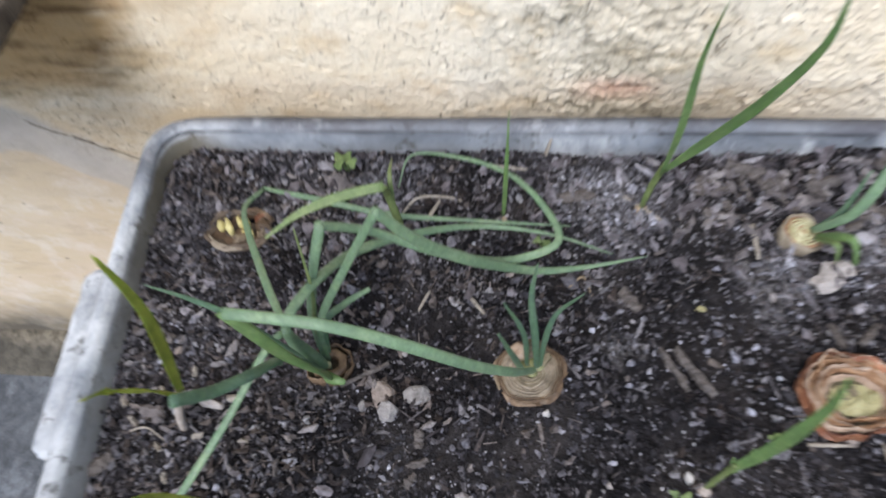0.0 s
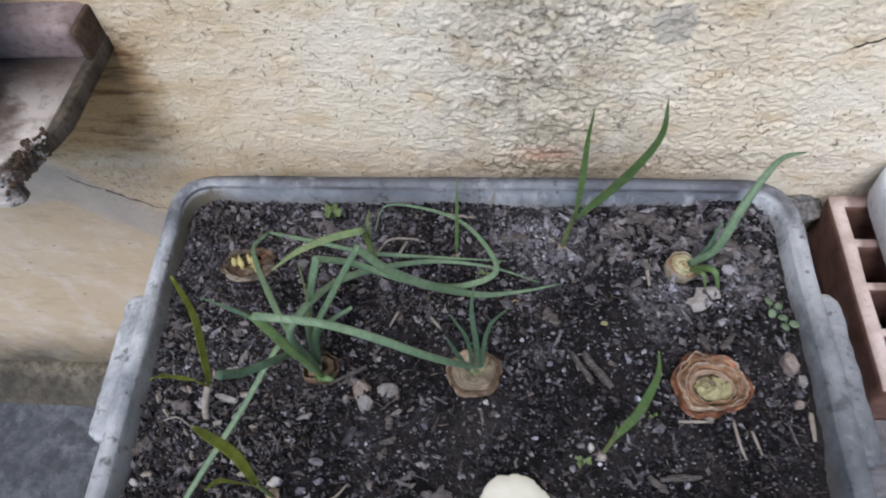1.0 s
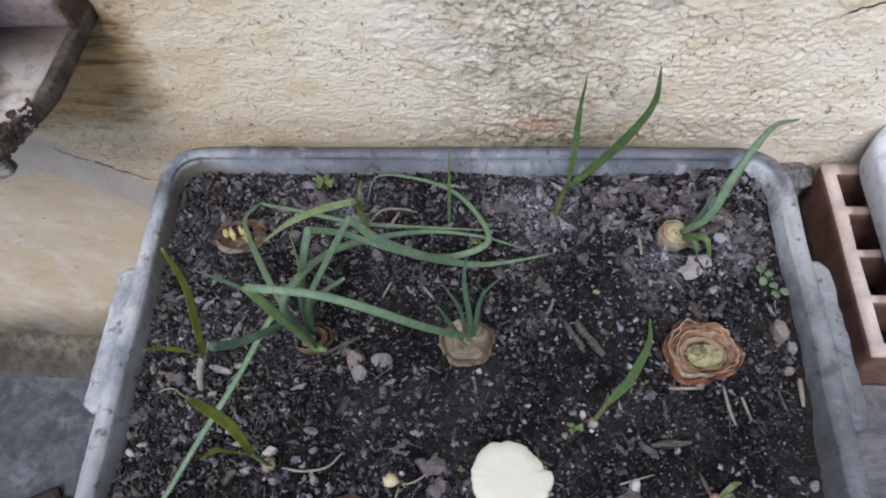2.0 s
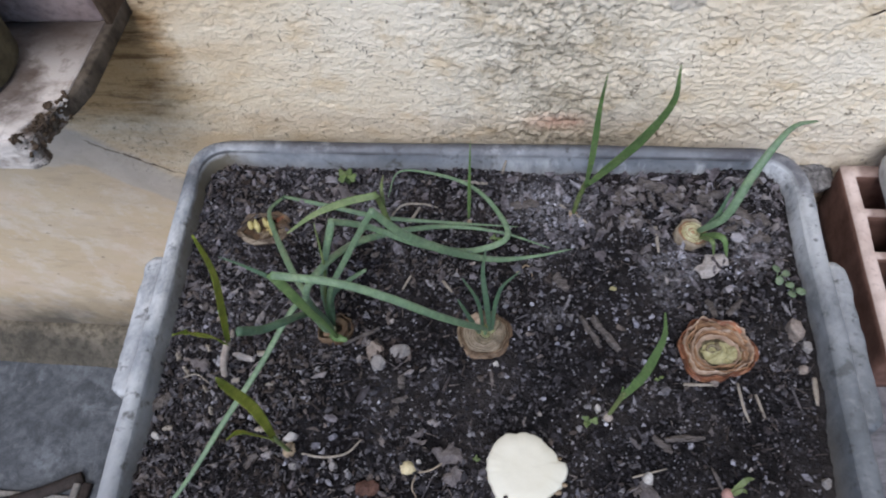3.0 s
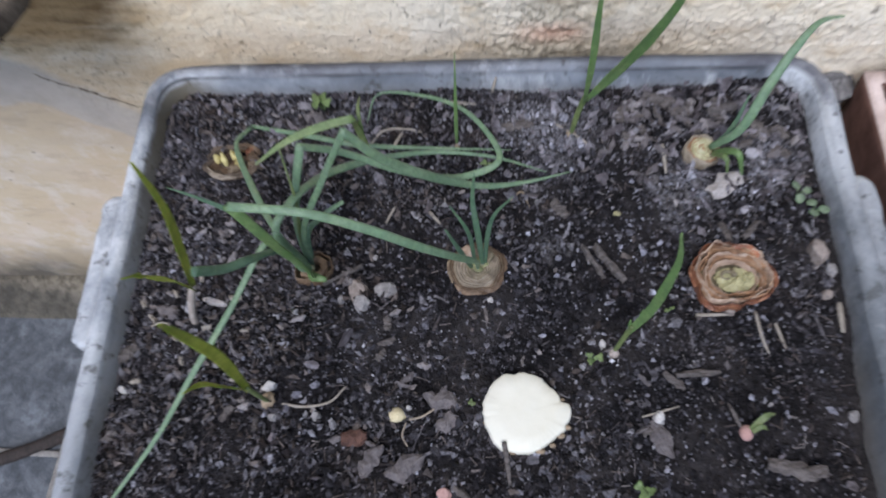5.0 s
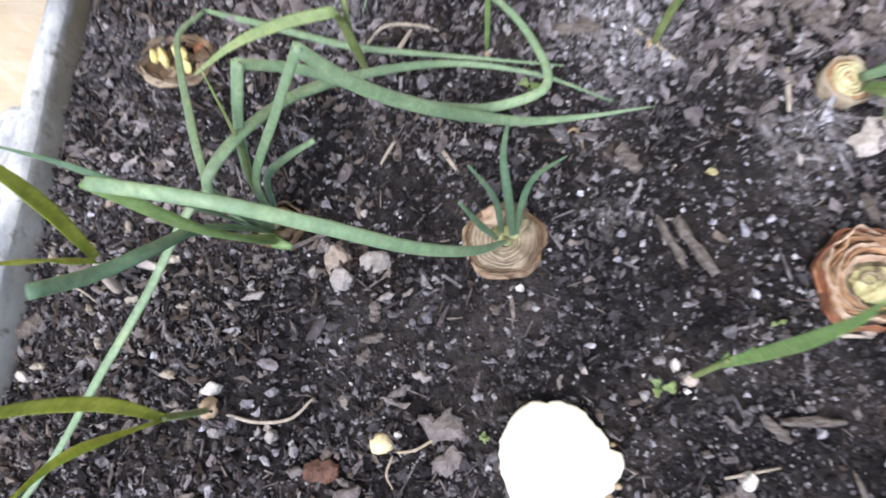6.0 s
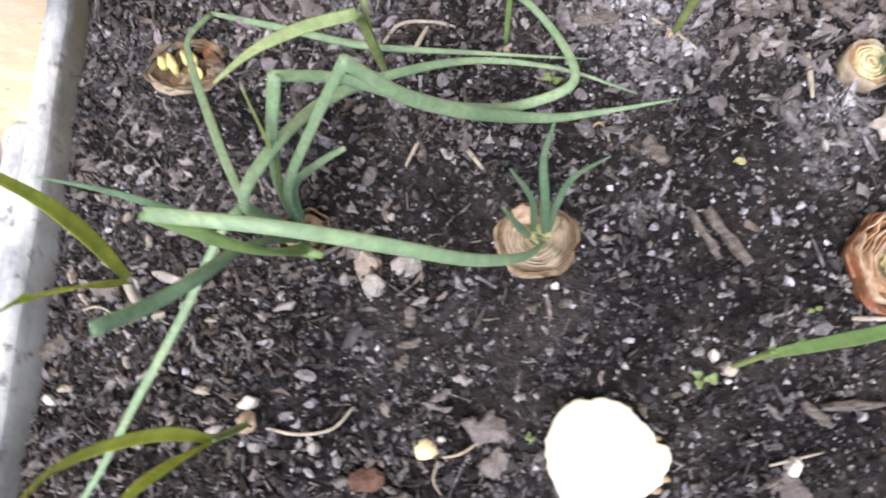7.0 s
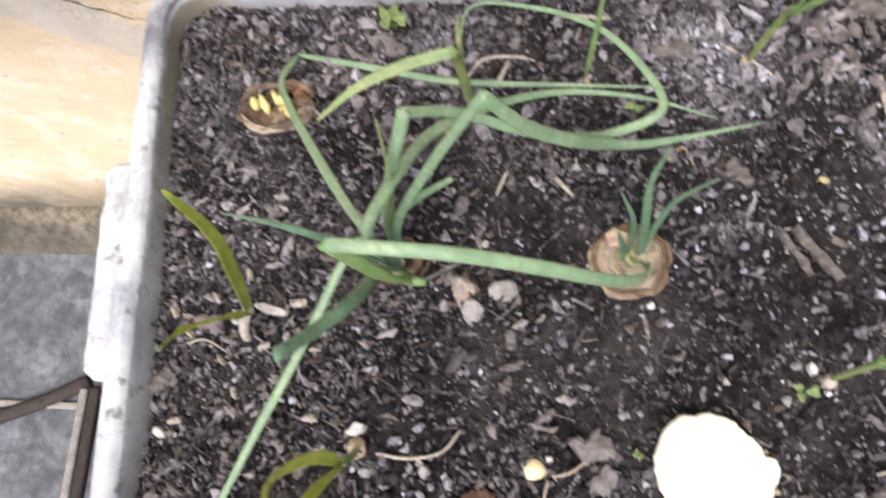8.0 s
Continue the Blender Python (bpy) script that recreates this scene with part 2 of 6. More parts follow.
def tub_material():
    k = Mat("grey_tub_skin", 0.62, spec=0.35)
    a, b = k.noise(13, 6, 0.65, warp=0.4), k.noise(70, 5, 0.6)
    c = k.ramp(a, (0.30, (0.088, 0.097, 0.112)), (0.5, (0.162, 0.177, 0.199)), (0.70, (0.29, 0.312, 0.342)))
    lime = k.math("MULTIPLY", k.ramp(k.noise(24, 5, 0.7, k.stretch((1, 0.6, 1))), (0.36, 0.0), (0.58, 1.0)), k.between(k.axis(2), -0.01, 0.02))
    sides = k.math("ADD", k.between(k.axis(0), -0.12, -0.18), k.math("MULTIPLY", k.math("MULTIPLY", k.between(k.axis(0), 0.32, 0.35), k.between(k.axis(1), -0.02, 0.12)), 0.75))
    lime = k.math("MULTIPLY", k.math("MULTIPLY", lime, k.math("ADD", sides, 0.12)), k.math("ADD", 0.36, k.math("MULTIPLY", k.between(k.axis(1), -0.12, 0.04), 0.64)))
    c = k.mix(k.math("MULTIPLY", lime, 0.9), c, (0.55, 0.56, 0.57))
    c = k.mix(k.ramp(b, (0.32, 0.8), (0.42, 0.0)), c, (0.07, 0.07, 0.065))
    # darker along the back rim's top and its wall-side edge
    dark_top = k.math("MULTIPLY", k.ramp(k.noise(9, 5, 0.7, k.stretch((1, 1.5, 1), (4, 0, 0))), (0.36, 0.1), (0.56, 0.85)), k.between(k.axis(2), 0.016, 0.024))
    c = k.mix(k.math("MULTIPLY", dark_top, k.between(k.axis(1), 0.14, 0.2)), c, (0.075, 0.070, 0.080))
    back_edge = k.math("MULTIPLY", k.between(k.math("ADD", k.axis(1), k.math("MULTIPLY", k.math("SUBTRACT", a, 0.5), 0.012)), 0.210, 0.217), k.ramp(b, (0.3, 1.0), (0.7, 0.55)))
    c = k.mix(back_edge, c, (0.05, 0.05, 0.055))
    spots = k.math("MULTIPLY", k.ramp(k.cells(85, k.stretch((1, 1, 0.6))), (0.10, 0.85), (0.2, 0.0)), k.ramp(k.noise(26, 3), (0.52, 0.0), (0.6, 1.0)))
    c = k.mix(spots, c, (0.06, 0.06, 0.06))
    scuff = k.math("MULTIPLY", k.ramp(k.noise(75, 5, 0.7, k.stretch((1, 1, 0.5), (2, 7, 0))), (0.50, 0.0), (0.70, 0.55)), k.math("ADD", k.ramp(k.noise(11, 3), (0.45, 0.0), (0.6, 0.7)), k.math("MULTIPLY", k.between(k.axis(0), 0.30, 0.35), 0.6)))
    c = k.mix(scuff, c, (0.50, 0.51, 0.52))
    # a dark crease inside the rim's top, broken in places, and lime runs below it
    crease = k.math("ABSOLUTE", k.math("SUBTRACT", k.math("ADD", k.axis(2), k.math("MULTIPLY", k.math("SUBTRACT", k.noise(20, 3), 0.5), 0.003)), 0.0215))
    crease = k.math("MULTIPLY", k.between(crease, 0.0022, 0.0008), k.math("MULTIPLY", k.between(k.axis(1), 0.2085, 0.2065), k.ramp(k.noise(16, 4, 0.6, k.stretch((1, 1, 1), (1, 3, 0))), (0.36, 0.15), (0.52, 0.9))))
    crease = k.math("MULTIPLY", crease, k.between(k.axis(1), 0.15, 0.19))
    c = k.mix(crease, c, (0.035, 0.036, 0.040))
    runs = k.math("MULTIPLY", k.ramp(k.noise(26, 5, 0.7, k.stretch((1, 1, 0.25), (8, 1, 0))), (0.52, 0.0), (0.64, 0.8)), k.math("MULTIPLY", k.between(k.axis(2), 0.021, 0.014), k.between(k.axis(1), 0.16, 0.20)))
    c = k.mix(k.math("MULTIPLY", runs, k.between(k.axis(0), 0.0, 0.22)), c, (0.55, 0.56, 0.57))
    # shade painted over one end, deeper towards the front
    end_shade = k.math("MULTIPLY", k.between(k.axis(0), 0.31, 0.345), k.between(k.math("ADD", k.axis(1), k.math("MULTIPLY", k.math("SUBTRACT", a, 0.5), 0.25)), 0.16, -0.04))
    c = k.mix(k.math("MULTIPLY", end_shade, k.ramp(b, (0.35, 0.75), (0.65, 0.45))), c, (0.088, 0.095, 0.100))
    # whitish lime scraped off in the corner, with dark flecks left in it
    corner = k.math("MULTIPLY", k.between(k.axis(0), 0.318, 0.338), k.between(k.math("ADD", k.axis(1), k.math("MULTIPLY", k.math("SUBTRACT", a, 0.5), 0.10)), 0.070, 0.125))
    corner = k.math("MULTIPLY", k.math("MULTIPLY", corner, k.between(k.axis(2), 0.0250, 0.0200)), k.ramp(k.noise(42, 5, 0.72, k.stretch((1, 1, 0.6), (4, 4, 0))), (0.36, 0.12), (0.52, 0.95)))
    c = k.mix(corner, c, (0.60, 0.615, 0.63))
    flecks = k.math("MULTIPLY", k.ramp(k.noise(110, 4, 0.7, k.stretch((1, 1, 0.7), (3, 1, 0))), (0.60, 0.0), (0.68, 0.7)), k.between(k.axis(0), 0.318, 0.338))
    c = k.mix(flecks, c, (0.065, 0.065, 0.068))
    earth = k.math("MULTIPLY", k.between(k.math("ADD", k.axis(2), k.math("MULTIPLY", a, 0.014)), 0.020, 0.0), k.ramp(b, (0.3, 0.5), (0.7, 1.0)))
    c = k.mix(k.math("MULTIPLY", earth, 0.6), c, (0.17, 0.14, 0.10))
    # splashed earth caked on the inside of one end
    caked = k.math("MULTIPLY", k.between(k.math("ADD", k.axis(0), k.math("MULTIPLY", k.math("SUBTRACT", a, 0.5), 0.05)), -0.150, -0.185), k.between(k.math("ADD", k.axis(2), k.math("MULTIPLY", k.math("SUBTRACT", b, 0.5), 0.01)), 0.0215, 0.0150))
    caked = k.math("MULTIPLY", k.math("MULTIPLY", caked, k.between(k.axis(0), -0.2085, -0.2015)), k.math("ADD", 0.55, k.math("MULTIPLY", k.between(k.axis(1), 0.05, 0.15), 0.45)))
    c = k.mix(k.math("MULTIPLY", caked, 0.9), c, (0.115, 0.094, 0.058))
    return k.color(c).bump(k.math("ADD", a, k.math("MULTIPLY", b, 0.5)), 0.0015).roughness(k.ramp(b, (0.3, 0.75), (0.7, 0.5))).m


def ash_mask(k):
    """Powdery ash lying in a few patches of the soil, uneven at its edges."""
    out = None
    warp = k.math("MULTIPLY", k.math("SUBTRACT", k.noise(40, 4, 0.65), 0.5), 0.06)
    for ax, ay, r in ((0.145, 0.166, 0.050), (0.245, 0.103, 0.036), (0.315, 0.130, 0.032), (0.145, 0.052, 0.016), (-0.02, 0.165, 0.034)):
        dx, dy = k.math("SUBTRACT", k.axis(0), ax), k.math("SUBTRACT", k.axis(1), ay)
        d = k.math("SQRT", k.math("ADD", k.math("MULTIPLY", dx, dx), k.math("MULTIPLY", dy, dy)))
        m = k.between(k.math("ADD", d, warp), r, r * 0.3)
        out = m if out is None else k.math("MAXIMUM", out, m)
    return k.math("MULTIPLY", out, k.ramp(k.noise(170, 4, 0.7), (0.42, 0.0), (0.60, 1.0)))


def crumb_material(name, stops, rough=0.95, grain=400, wet=0.65):
    k = Mat(name, rough, spec=0.15)
    c = k.ramp(k.island(), *stops)
    c = k.mix(k.ramp(k.noise(13, 4, 0.6), (0.48, 0.0), (0.68, 0.34)), c, (0.155, 0.145, 0.152))
    c = k.mix(k.ramp(k.noise(21, 4, 0.6, k.stretch((1, 1, 1), (6, 2, 0))), (0.54, 0.0), (0.70, 0.28)), c, (0.115, 0.080, 0.060))
    c = k.mix(k.math("MULTIPLY", ash_mask(k), 0.70), c, (0.37, 0.355, 0.36))
    damp = k.ramp(k.noise(27, 5, 0.7, k.stretch((1, 1, 1), (1, 8, 0))), (0.38, wet), (0.52, 0.0))
    c = k.mix(damp, c, k.mix(1.0, c, (0.30, 0.29, 0.31), "MULTIPLY"))
    c = k.mix(1.0, c, (0.98, 1.0, 1.07), "MULTIPLY")
    c = k.mix(k.ramp(k.noise(grain, 3), (0.35, 0.6), (0.6, 0.0)), c, (0.012, 0.010, 0.009))
    return k.color(c).bump(k.noise(grain * 1.6, 3), 0.0012).m


def soil_material():
    k = Mat("potting_soil", 0.97, spec=0.12)
    a, b = k.noise(16, 5, 0.6), k.noise(190, 5, 0.7)
    c = k.ramp(b, (0.34, (0.0035, 0.0031, 0.0035)), (0.55, (0.0125, 0.0112, 0.0124)), (0.76, (0.080, 0.073, 0.078)))
    c = k.mix(k.ramp(a, (0.46, 0.0), (0.66, 0.25)), c, (0.12, 0.105, 0.10))
    c = k.mix(k.math("MULTIPLY", ash_mask(k), 0.6), c, (0.27, 0.255, 0.26))
    return k.color(c).bump(k.math("ADD", b, k.math("MULTIPLY", k.noise(600, 3), 0.4)), 0.004).m


def leaf_material(name, deep, mid, pale):
    k = Mat(name, 0.5, spec=0.35)
    long, fine = k.noise(38, 4, 0.6), k.noise(230, 3)
    c = k.ramp(long, (0.18, deep), (0.5, mid), (0.86, pale))
    c = k.mix(k.ramp(k.noise(48, 5, 0.7), (0.50, 0.0), (0.75, 0.35)), c, tuple(v + 0.5 * (w - v) for v, w in zip(pale, (0.30, 0.28, 0.12))))
    c = k.mix(k.ramp(fine, (0.38, 0.35), (0.6, 0.0)), c, tuple(0.6 * v for v in deep))
    c = k.mix(k.ramp(k.noise(520, 3, 0.6), (0.40, 0.22), (0.62, 0.0)), c, tuple(0.55 * v for v in deep))
    k.b.inputs["Subsurface Weight"].default_value = 0.12
    k.b.inputs["Subsurface Radius"].default_value = (0.002, 0.004, 0.001)
    k.b.inputs["Subsurface Scale"].default_value = 1.0
    return k.color(c).bump(fine, 0.0004, 0.5).m


def onion_material(name, dark, mid, pale, rough=0.55):
    k = Mat(name, rough, spec=0.35)
    a, b = k.noise(150, 4, 0.6), k.noise(45, 4)
    c = k.ramp(a, (0.3, dark), (0.52, mid), (0.75, pale))
    c = k.mix(k.math("MULTIPLY", k.random(), 0.45), c, dark)
    c = k.mix(k.ramp(b, (0.32, 0.6), (0.45, 0.0)), c, tuple(0.5 * v for v in dark))
    return k.color(c).bump(a, 0.0012).m


def flesh_material():
    k = Mat("white_bulb_flesh", 0.5, spec=0.35)
    c = k.ramp(k.noise(30, 4), (0.3, (0.615, 0.585, 0.475)), (0.7, (0.69, 0.665, 0.565)))
    specks = k.math("MULTIPLY", k.ramp(k.cells(190), (0.10, 1.0), (0.2, 0.0)), k.ramp(k.noise(55, 3), (0.60, 0.0), (0.68, 0.55)))
    return k.color(k.mix(specks, c, (0.42, 0.40, 0.35))).bump(k.noise(120, 4), 0.0003).m


def ledge_material():
    """Pale weathered ledge, its broken corner dark and full of holes."""
    k = Mat("weathered_pale_ledge", 0.92, spec=0.15)
    grain = k.noise(26, 5, 0.62, k.stretch((0.6, 1, 2.5)))
    c = k.ramp(grain, (0.3, (0.37, 0.32, 0.285)), (0.7, (0.68, 0.63, 0.585)))
    c = k.mix(k.ramp(k.noise(120, 4), (0.34, 0.5), (0.5, 0.0)), c, (0.16, 0.125, 0.10))
    dx, dy = k.math("ADD", k.axis(0), 0.251), k.math("SUBTRACT", k.axis(1), 0.118)
    along, across = k.math("MULTIPLY", k.math("ADD", dx, dy), 0.40), k.math("MULTIPLY", k.math("SUBTRACT", dx, dy), 0.95)
    d = k.math("SQRT", k.math("ADD", k.math("MULTIPLY", along, along), k.math("MULTIPLY", across, across)))
    zone = k.between(k.math("ADD", d, k.math("MULTIPLY", k.math("SUBTRACT", k.noise(50, 4), 0.5), 0.018)), 0.015, 0.008)
    holes = k.ramp(k.noise(80, 5, 0.7), (0.46, 1.0), (0.66, 0.35))
    m = k.math("MULTIPLY", zone, holes)
    c = k.mix(k.math("MULTIPLY", m, 0.95), c, (0.062, 0.040, 0.026))
    px, py = k.math("ADD", k.axis(0), 0.349), k.math("SUBTRACT", k.axis(1), 0.168)
    pot = k.math("SQRT", k.math("ADD", k.math("MULTIPLY", px, px), k.math("MULTIPLY", py, py)))
    uneven = k.math("MULTIPLY", k.math("SUBTRACT", grain, 0.5), 0.06)
    # brown streaks, with the shade round the pot and against the lip painted in
    brown = k.math("MAXIMUM", k.between(k.math("ADD", k.axis(1), uneven), 0.150, 0.215), k.between(k.math("ADD", pot, uneven), 0.092, 0.068))
    c = k.mix(k.math("MULTIPLY", brown, k.ramp(grain, (0.35, 1.0), (0.65, 0.85))), c, (0.080, 0.058, 0.046))
    return k.color(c).bump(k.math("SUBTRACT", grain, k.math("MULTIPLY", m, 1.5)), 0.004).m


def plain_material(name, dark, pale, scale=60, rough=0.8, depth=0.001, spec=0.3, co=(1, 1, 1)):
    k = Mat(name, rough, spec=spec)
    m = k.stretch(co)
    a, b = k.noise(scale, 5, 0.62, m), k.noise(scale * 4.5, 3, 0.6, m)
    c = k.ramp(a, (0.3, dark), (0.7, pale))
    c = k.mix(k.ramp(b, (0.32, 0.5), (0.5, 0.0)), c, tuple(0.55 * v for v in dark))
    return k.color(c).bump(k.math("ADD", a, k.math("MULTIPLY", b, 0.5)), depth).m


def stone_material(name, dark, pale):
    k = Mat(name, 0.92, spec=0.15)
    a, b = k.noise(140, 5, 0.65), k.noise(420, 4, 0.65)
    c = k.ramp(a, (0.3, dark), (0.7, pale))
    c = k.mix(k.ramp(k.noise(190, 5, 0.7), (0.46, 0.0), (0.66, 0.6)), c, tuple(0.5 * v for v in dark))
    return k.color(c).bump(k.math("ADD", a, k.math("MULTIPLY", b, 0.6)), 0.0018).m


PLASTER = wall_material()
FLOOR = cement_material("grey_floor_cement", (0.078, 0.085, 0.095), (0.150, 0.160, 0.174))
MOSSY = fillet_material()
BLOCK = cement_material("grey_block_cement", (0.14, 0.13, 0.14), (0.25, 0.235, 0.24))
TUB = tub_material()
SOIL = soil_material()
CRUMB = crumb_material("soil_crumbs", [(0.0, (0.004, 0.0034, 0.0037)), (0.45, (0.0125, 0.0110, 0.0120)), (0.72, (0.046, 0.041, 0.044)), (0.92, (0.165, 0.155, 0.163)), (1.0, (0.38, 0.365, 0.375))])
GRIT = crumb_material("pale_grit", [(0.0, (0.06, 0.054, 0.055)), (0.5, (0.125, 0.115, 0.117)), (0.9, (0.25, 0.233, 0.235)), (1.0, (0.48, 0.46, 0.44))], 0.85)
GRAVEL = crumb_material("grey_gravel", [(0.0, (0.020, 0.0178, 0.0182)), (0.40, (0.072, 0.066, 0.067)), (0.8, (0.165, 0.154, 0.154)), (1.0, (0.34, 0.325, 0.315))], 0.9, 300, 0.45)
SPECK = crumb_material("pale_specks", [(0.0, (0.10, 0.09, 0.09)), (0.5, (0.24, 0.225, 0.22)), (0.9, (0.38, 0.36, 0.355)), (1.0, (0.56, 0.54, 0.52))], 0.6)
ASH = crumb_material("pale_ash", [(0.0, (0.165, 0.158, 0.172)), (0.5, (0.335, 0.325, 0.352)), (0.9, (0.535, 0.525, 0.558)), (1.0, (0.68, 0.67, 0.69))], 0.95, wet=0.1)
CHIP = crumb_material("bark_chips", [(0.0, (0.012, 0.0098, 0.0092)), (0.34, (0.044, 0.038, 0.038)), (0.75, (0.135, 0.122, 0.121)), (1.0, (0.26, 0.243, 0.24))], 0.9, 250)
MULCH = crumb_material("brittle_leaf_bits", [(0.0, (0.040, 0.033, 0.033)), (0.45, (0.140, 0.120, 0.120)), (0.9, (0.25, 0.224, 0.224)), (1.0, (0.36, 0.335, 0.33))], 0.85, 180, 0.2)
WOOD_BIT = crumb_material("brown_wood_bits", [(0.0, (0.035, 0.026, 0.021)), (0.45, (0.095, 0.075, 0.062)), (0.85, (0.19, 0.158, 0.135)), (1.0, (0.34, 0.30, 0.265))], 0.9, 220)
ONION_GREEN = leaf_material("onion_leaf_green", (0.098, 0.156, 0.092), (0.150, 0.228, 0.132), (0.235, 0.320, 0.190))
DARK_GREEN = leaf_material("deep_leaf_green", (0.052, 0.098, 0.062), (0.082, 0.142, 0.086), (0.135, 0.20, 0.125))
GARLIC_GREEN = leaf_material("fresh_leaf_green", (0.076, 0.132, 0.046), (0.120, 0.193, 0.066), (0.20, 0.28, 0.11))
OLIVE = leaf_material("olive_leaf_green", (0.135, 0.152, 0.022), (0.245, 0.262, 0.036), (0.37, 0.375, 0.07))
YELLOW = leaf_material("yellowing_leaf", (0.095, 0.145, 0.052), (0.150, 0.205, 0.075), (0.235, 0.285, 0.125))
OLIVE_GREEN = leaf_material("dull_olive_green", (0.085, 0.115, 0.04), (0.13, 0.165, 0.06), (0.20, 0.23, 0.10))
WEED = leaf_material("seedling_green", (0.085, 0.13, 0.045), (0.13, 0.185, 0.065), (0.21, 0.26, 0.115))
PALE_WEED = leaf_material("pale_clover_green", (0.105, 0.150, 0.090), (0.165, 0.225, 0.140), (0.25, 0.30, 0.205))
PALE_STEM = plain_material("pale_pink_stem", (0.26, 0.215, 0.185), (0.43, 0.37, 0.32), 120)
CUT_TAN = onion_material("dried_onion_cut", (0.105, 0.075, 0.046), (0.19, 0.145, 0.093), (0.28, 0.225, 0.15))
CUT_DULL = onion_material("pinkish_tan_onion_cut", (0.150, 0.118, 0.082), (0.265, 0.218, 0.160), (0.38, 0.33, 0.25))
CUT_PALE = onion_material("pale_onion_cut", (0.115, 0.092, 0.055), (0.180, 0.150, 0.095), (0.26, 0.225, 0.155))
CUT_RUST = onion_material("rusty_onion_cut", (0.17, 0.092, 0.050), (0.33, 0.195, 0.110), (0.47, 0.325, 0.205))
SKIN_RUST = onion_material("rusty_papery_skin", (0.080, 0.030, 0.016), (0.215, 0.085, 0.042), (0.38, 0.205, 0.115), 0.45)
SKIN_ORANGE = onion_material("orange_red_skin", (0.15, 0.045, 0.020), (0.30, 0.105, 0.045), (0.44, 0.21, 0.11), 0.45)
SKIN_BROWN = onion_material("brown_papery_skin", (0.07, 0.042, 0.024), (0.145, 0.095, 0.056), (0.27, 0.19, 0.12), 0.5)
CORE_GREEN = onion_material("moist_green_core", (0.13, 0.135, 0.055), (0.22, 0.225, 0.10), (0.34, 0.33, 0.18), 0.4)
SKIN_DARK = onion_material("dark_ragged_skin", (0.060, 0.042, 0.028), (0.125, 0.092, 0.064), (0.235, 0.185, 0.135), 0.7)
CORE = onion_material("yellow_green_core", (0.25, 0.23, 0.115), (0.38, 0.355, 0.19), (0.52, 0.49, 0.31))
CREAM_GREEN = onion_material("cream_green_cut", (0.30, 0.275, 0.15), (0.48, 0.455, 0.28), (0.64, 0.62, 0.44))
SHOOT_YELLOW = plain_material("bright_yellow_shoot", (0.36, 0.29, 0.10), (0.56, 0.50, 0.24), 90, 0.5)
WHITE_FLESH = flesh_material()
TAN_BIT = plain_material("tan_bulb_skin", (0.20, 0.15, 0.10), (0.35, 0.27, 0.18), 90)
CREAM = plain_material("cream_pebble_skin", (0.50, 0.42, 0.24), (0.68, 0.60, 0.40), 110, 0.5)
STONE = stone_material("grey_stone", (0.19, 0.175, 0.168), (0.34, 0.32, 0.31))
WHITE_STONE = stone_material("white_stone", (0.40, 0.375, 0.355), (0.60, 0.58, 0.55))
TAN_STONE = stone_material("tan_stone", (0.19, 0.155, 0.135), (0.32, 0.27, 0.235))
MORTAR = stone_material("grimy_grey_mortar", (0.055, 0.052, 0.053), (0.30, 0.29, 0.29))
RIBBED = plain_material("pale_ribbed_chip", (0.27, 0.24, 0.225), (0.46, 0.425, 0.40), 110, 0.85, 0.0012, 0.15, (1, 3, 1))
BARK = plain_material("grey_bark", (0.055, 0.046, 0.042), (0.165, 0.145, 0.134), 130, 0.92, 0.0012, 0.15, (1, 3, 1))
RED_BARK = plain_material("red_brown_bark", (0.055, 0.028, 0.022), (0.125, 0.066, 0.048), 120, 0.9)
STRAW = plain_material("dry_straw", (0.21, 0.18, 0.145), (0.36, 0.32, 0.27), 150, 0.8)
PINK_CLAY = plain_material("pink_clay_chip", (0.33, 0.19, 0.165), (0.48, 0.30, 0.265), 120)
PALE_LEAF = plain_material("pale_brittle_leaf", (0.15, 0.132, 0.130), (0.29, 0.265, 0.258), 130, 0.85)
DRY_LEAF = plain_material("dry_grey_leaf", (0.07, 0.060, 0.060), (0.165, 0.145, 0.142), 130, 0.85)


def clay_material():
    """Fired clay, paler on its open upper face, palest along one side."""
    k = Mat("terracotta", 0.9, spec=0.2)
    a, b = k.noise(45, 5, 0.62), k.noise(200, 3, 0.6)
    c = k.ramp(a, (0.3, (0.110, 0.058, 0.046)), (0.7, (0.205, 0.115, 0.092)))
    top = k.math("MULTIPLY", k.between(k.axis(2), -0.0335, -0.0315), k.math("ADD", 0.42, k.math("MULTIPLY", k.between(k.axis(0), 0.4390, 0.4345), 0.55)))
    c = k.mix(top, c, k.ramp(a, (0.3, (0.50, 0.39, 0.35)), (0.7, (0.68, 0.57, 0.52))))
    c = k.mix(k.ramp(b, (0.30, 0.25), (0.45, 0.0)), c, (0.10, 0.045, 0.03))
    return k.color(c).bump(k.math("ADD", a, k.math("MULTIPLY", b, 0.5)), 0.0012).m


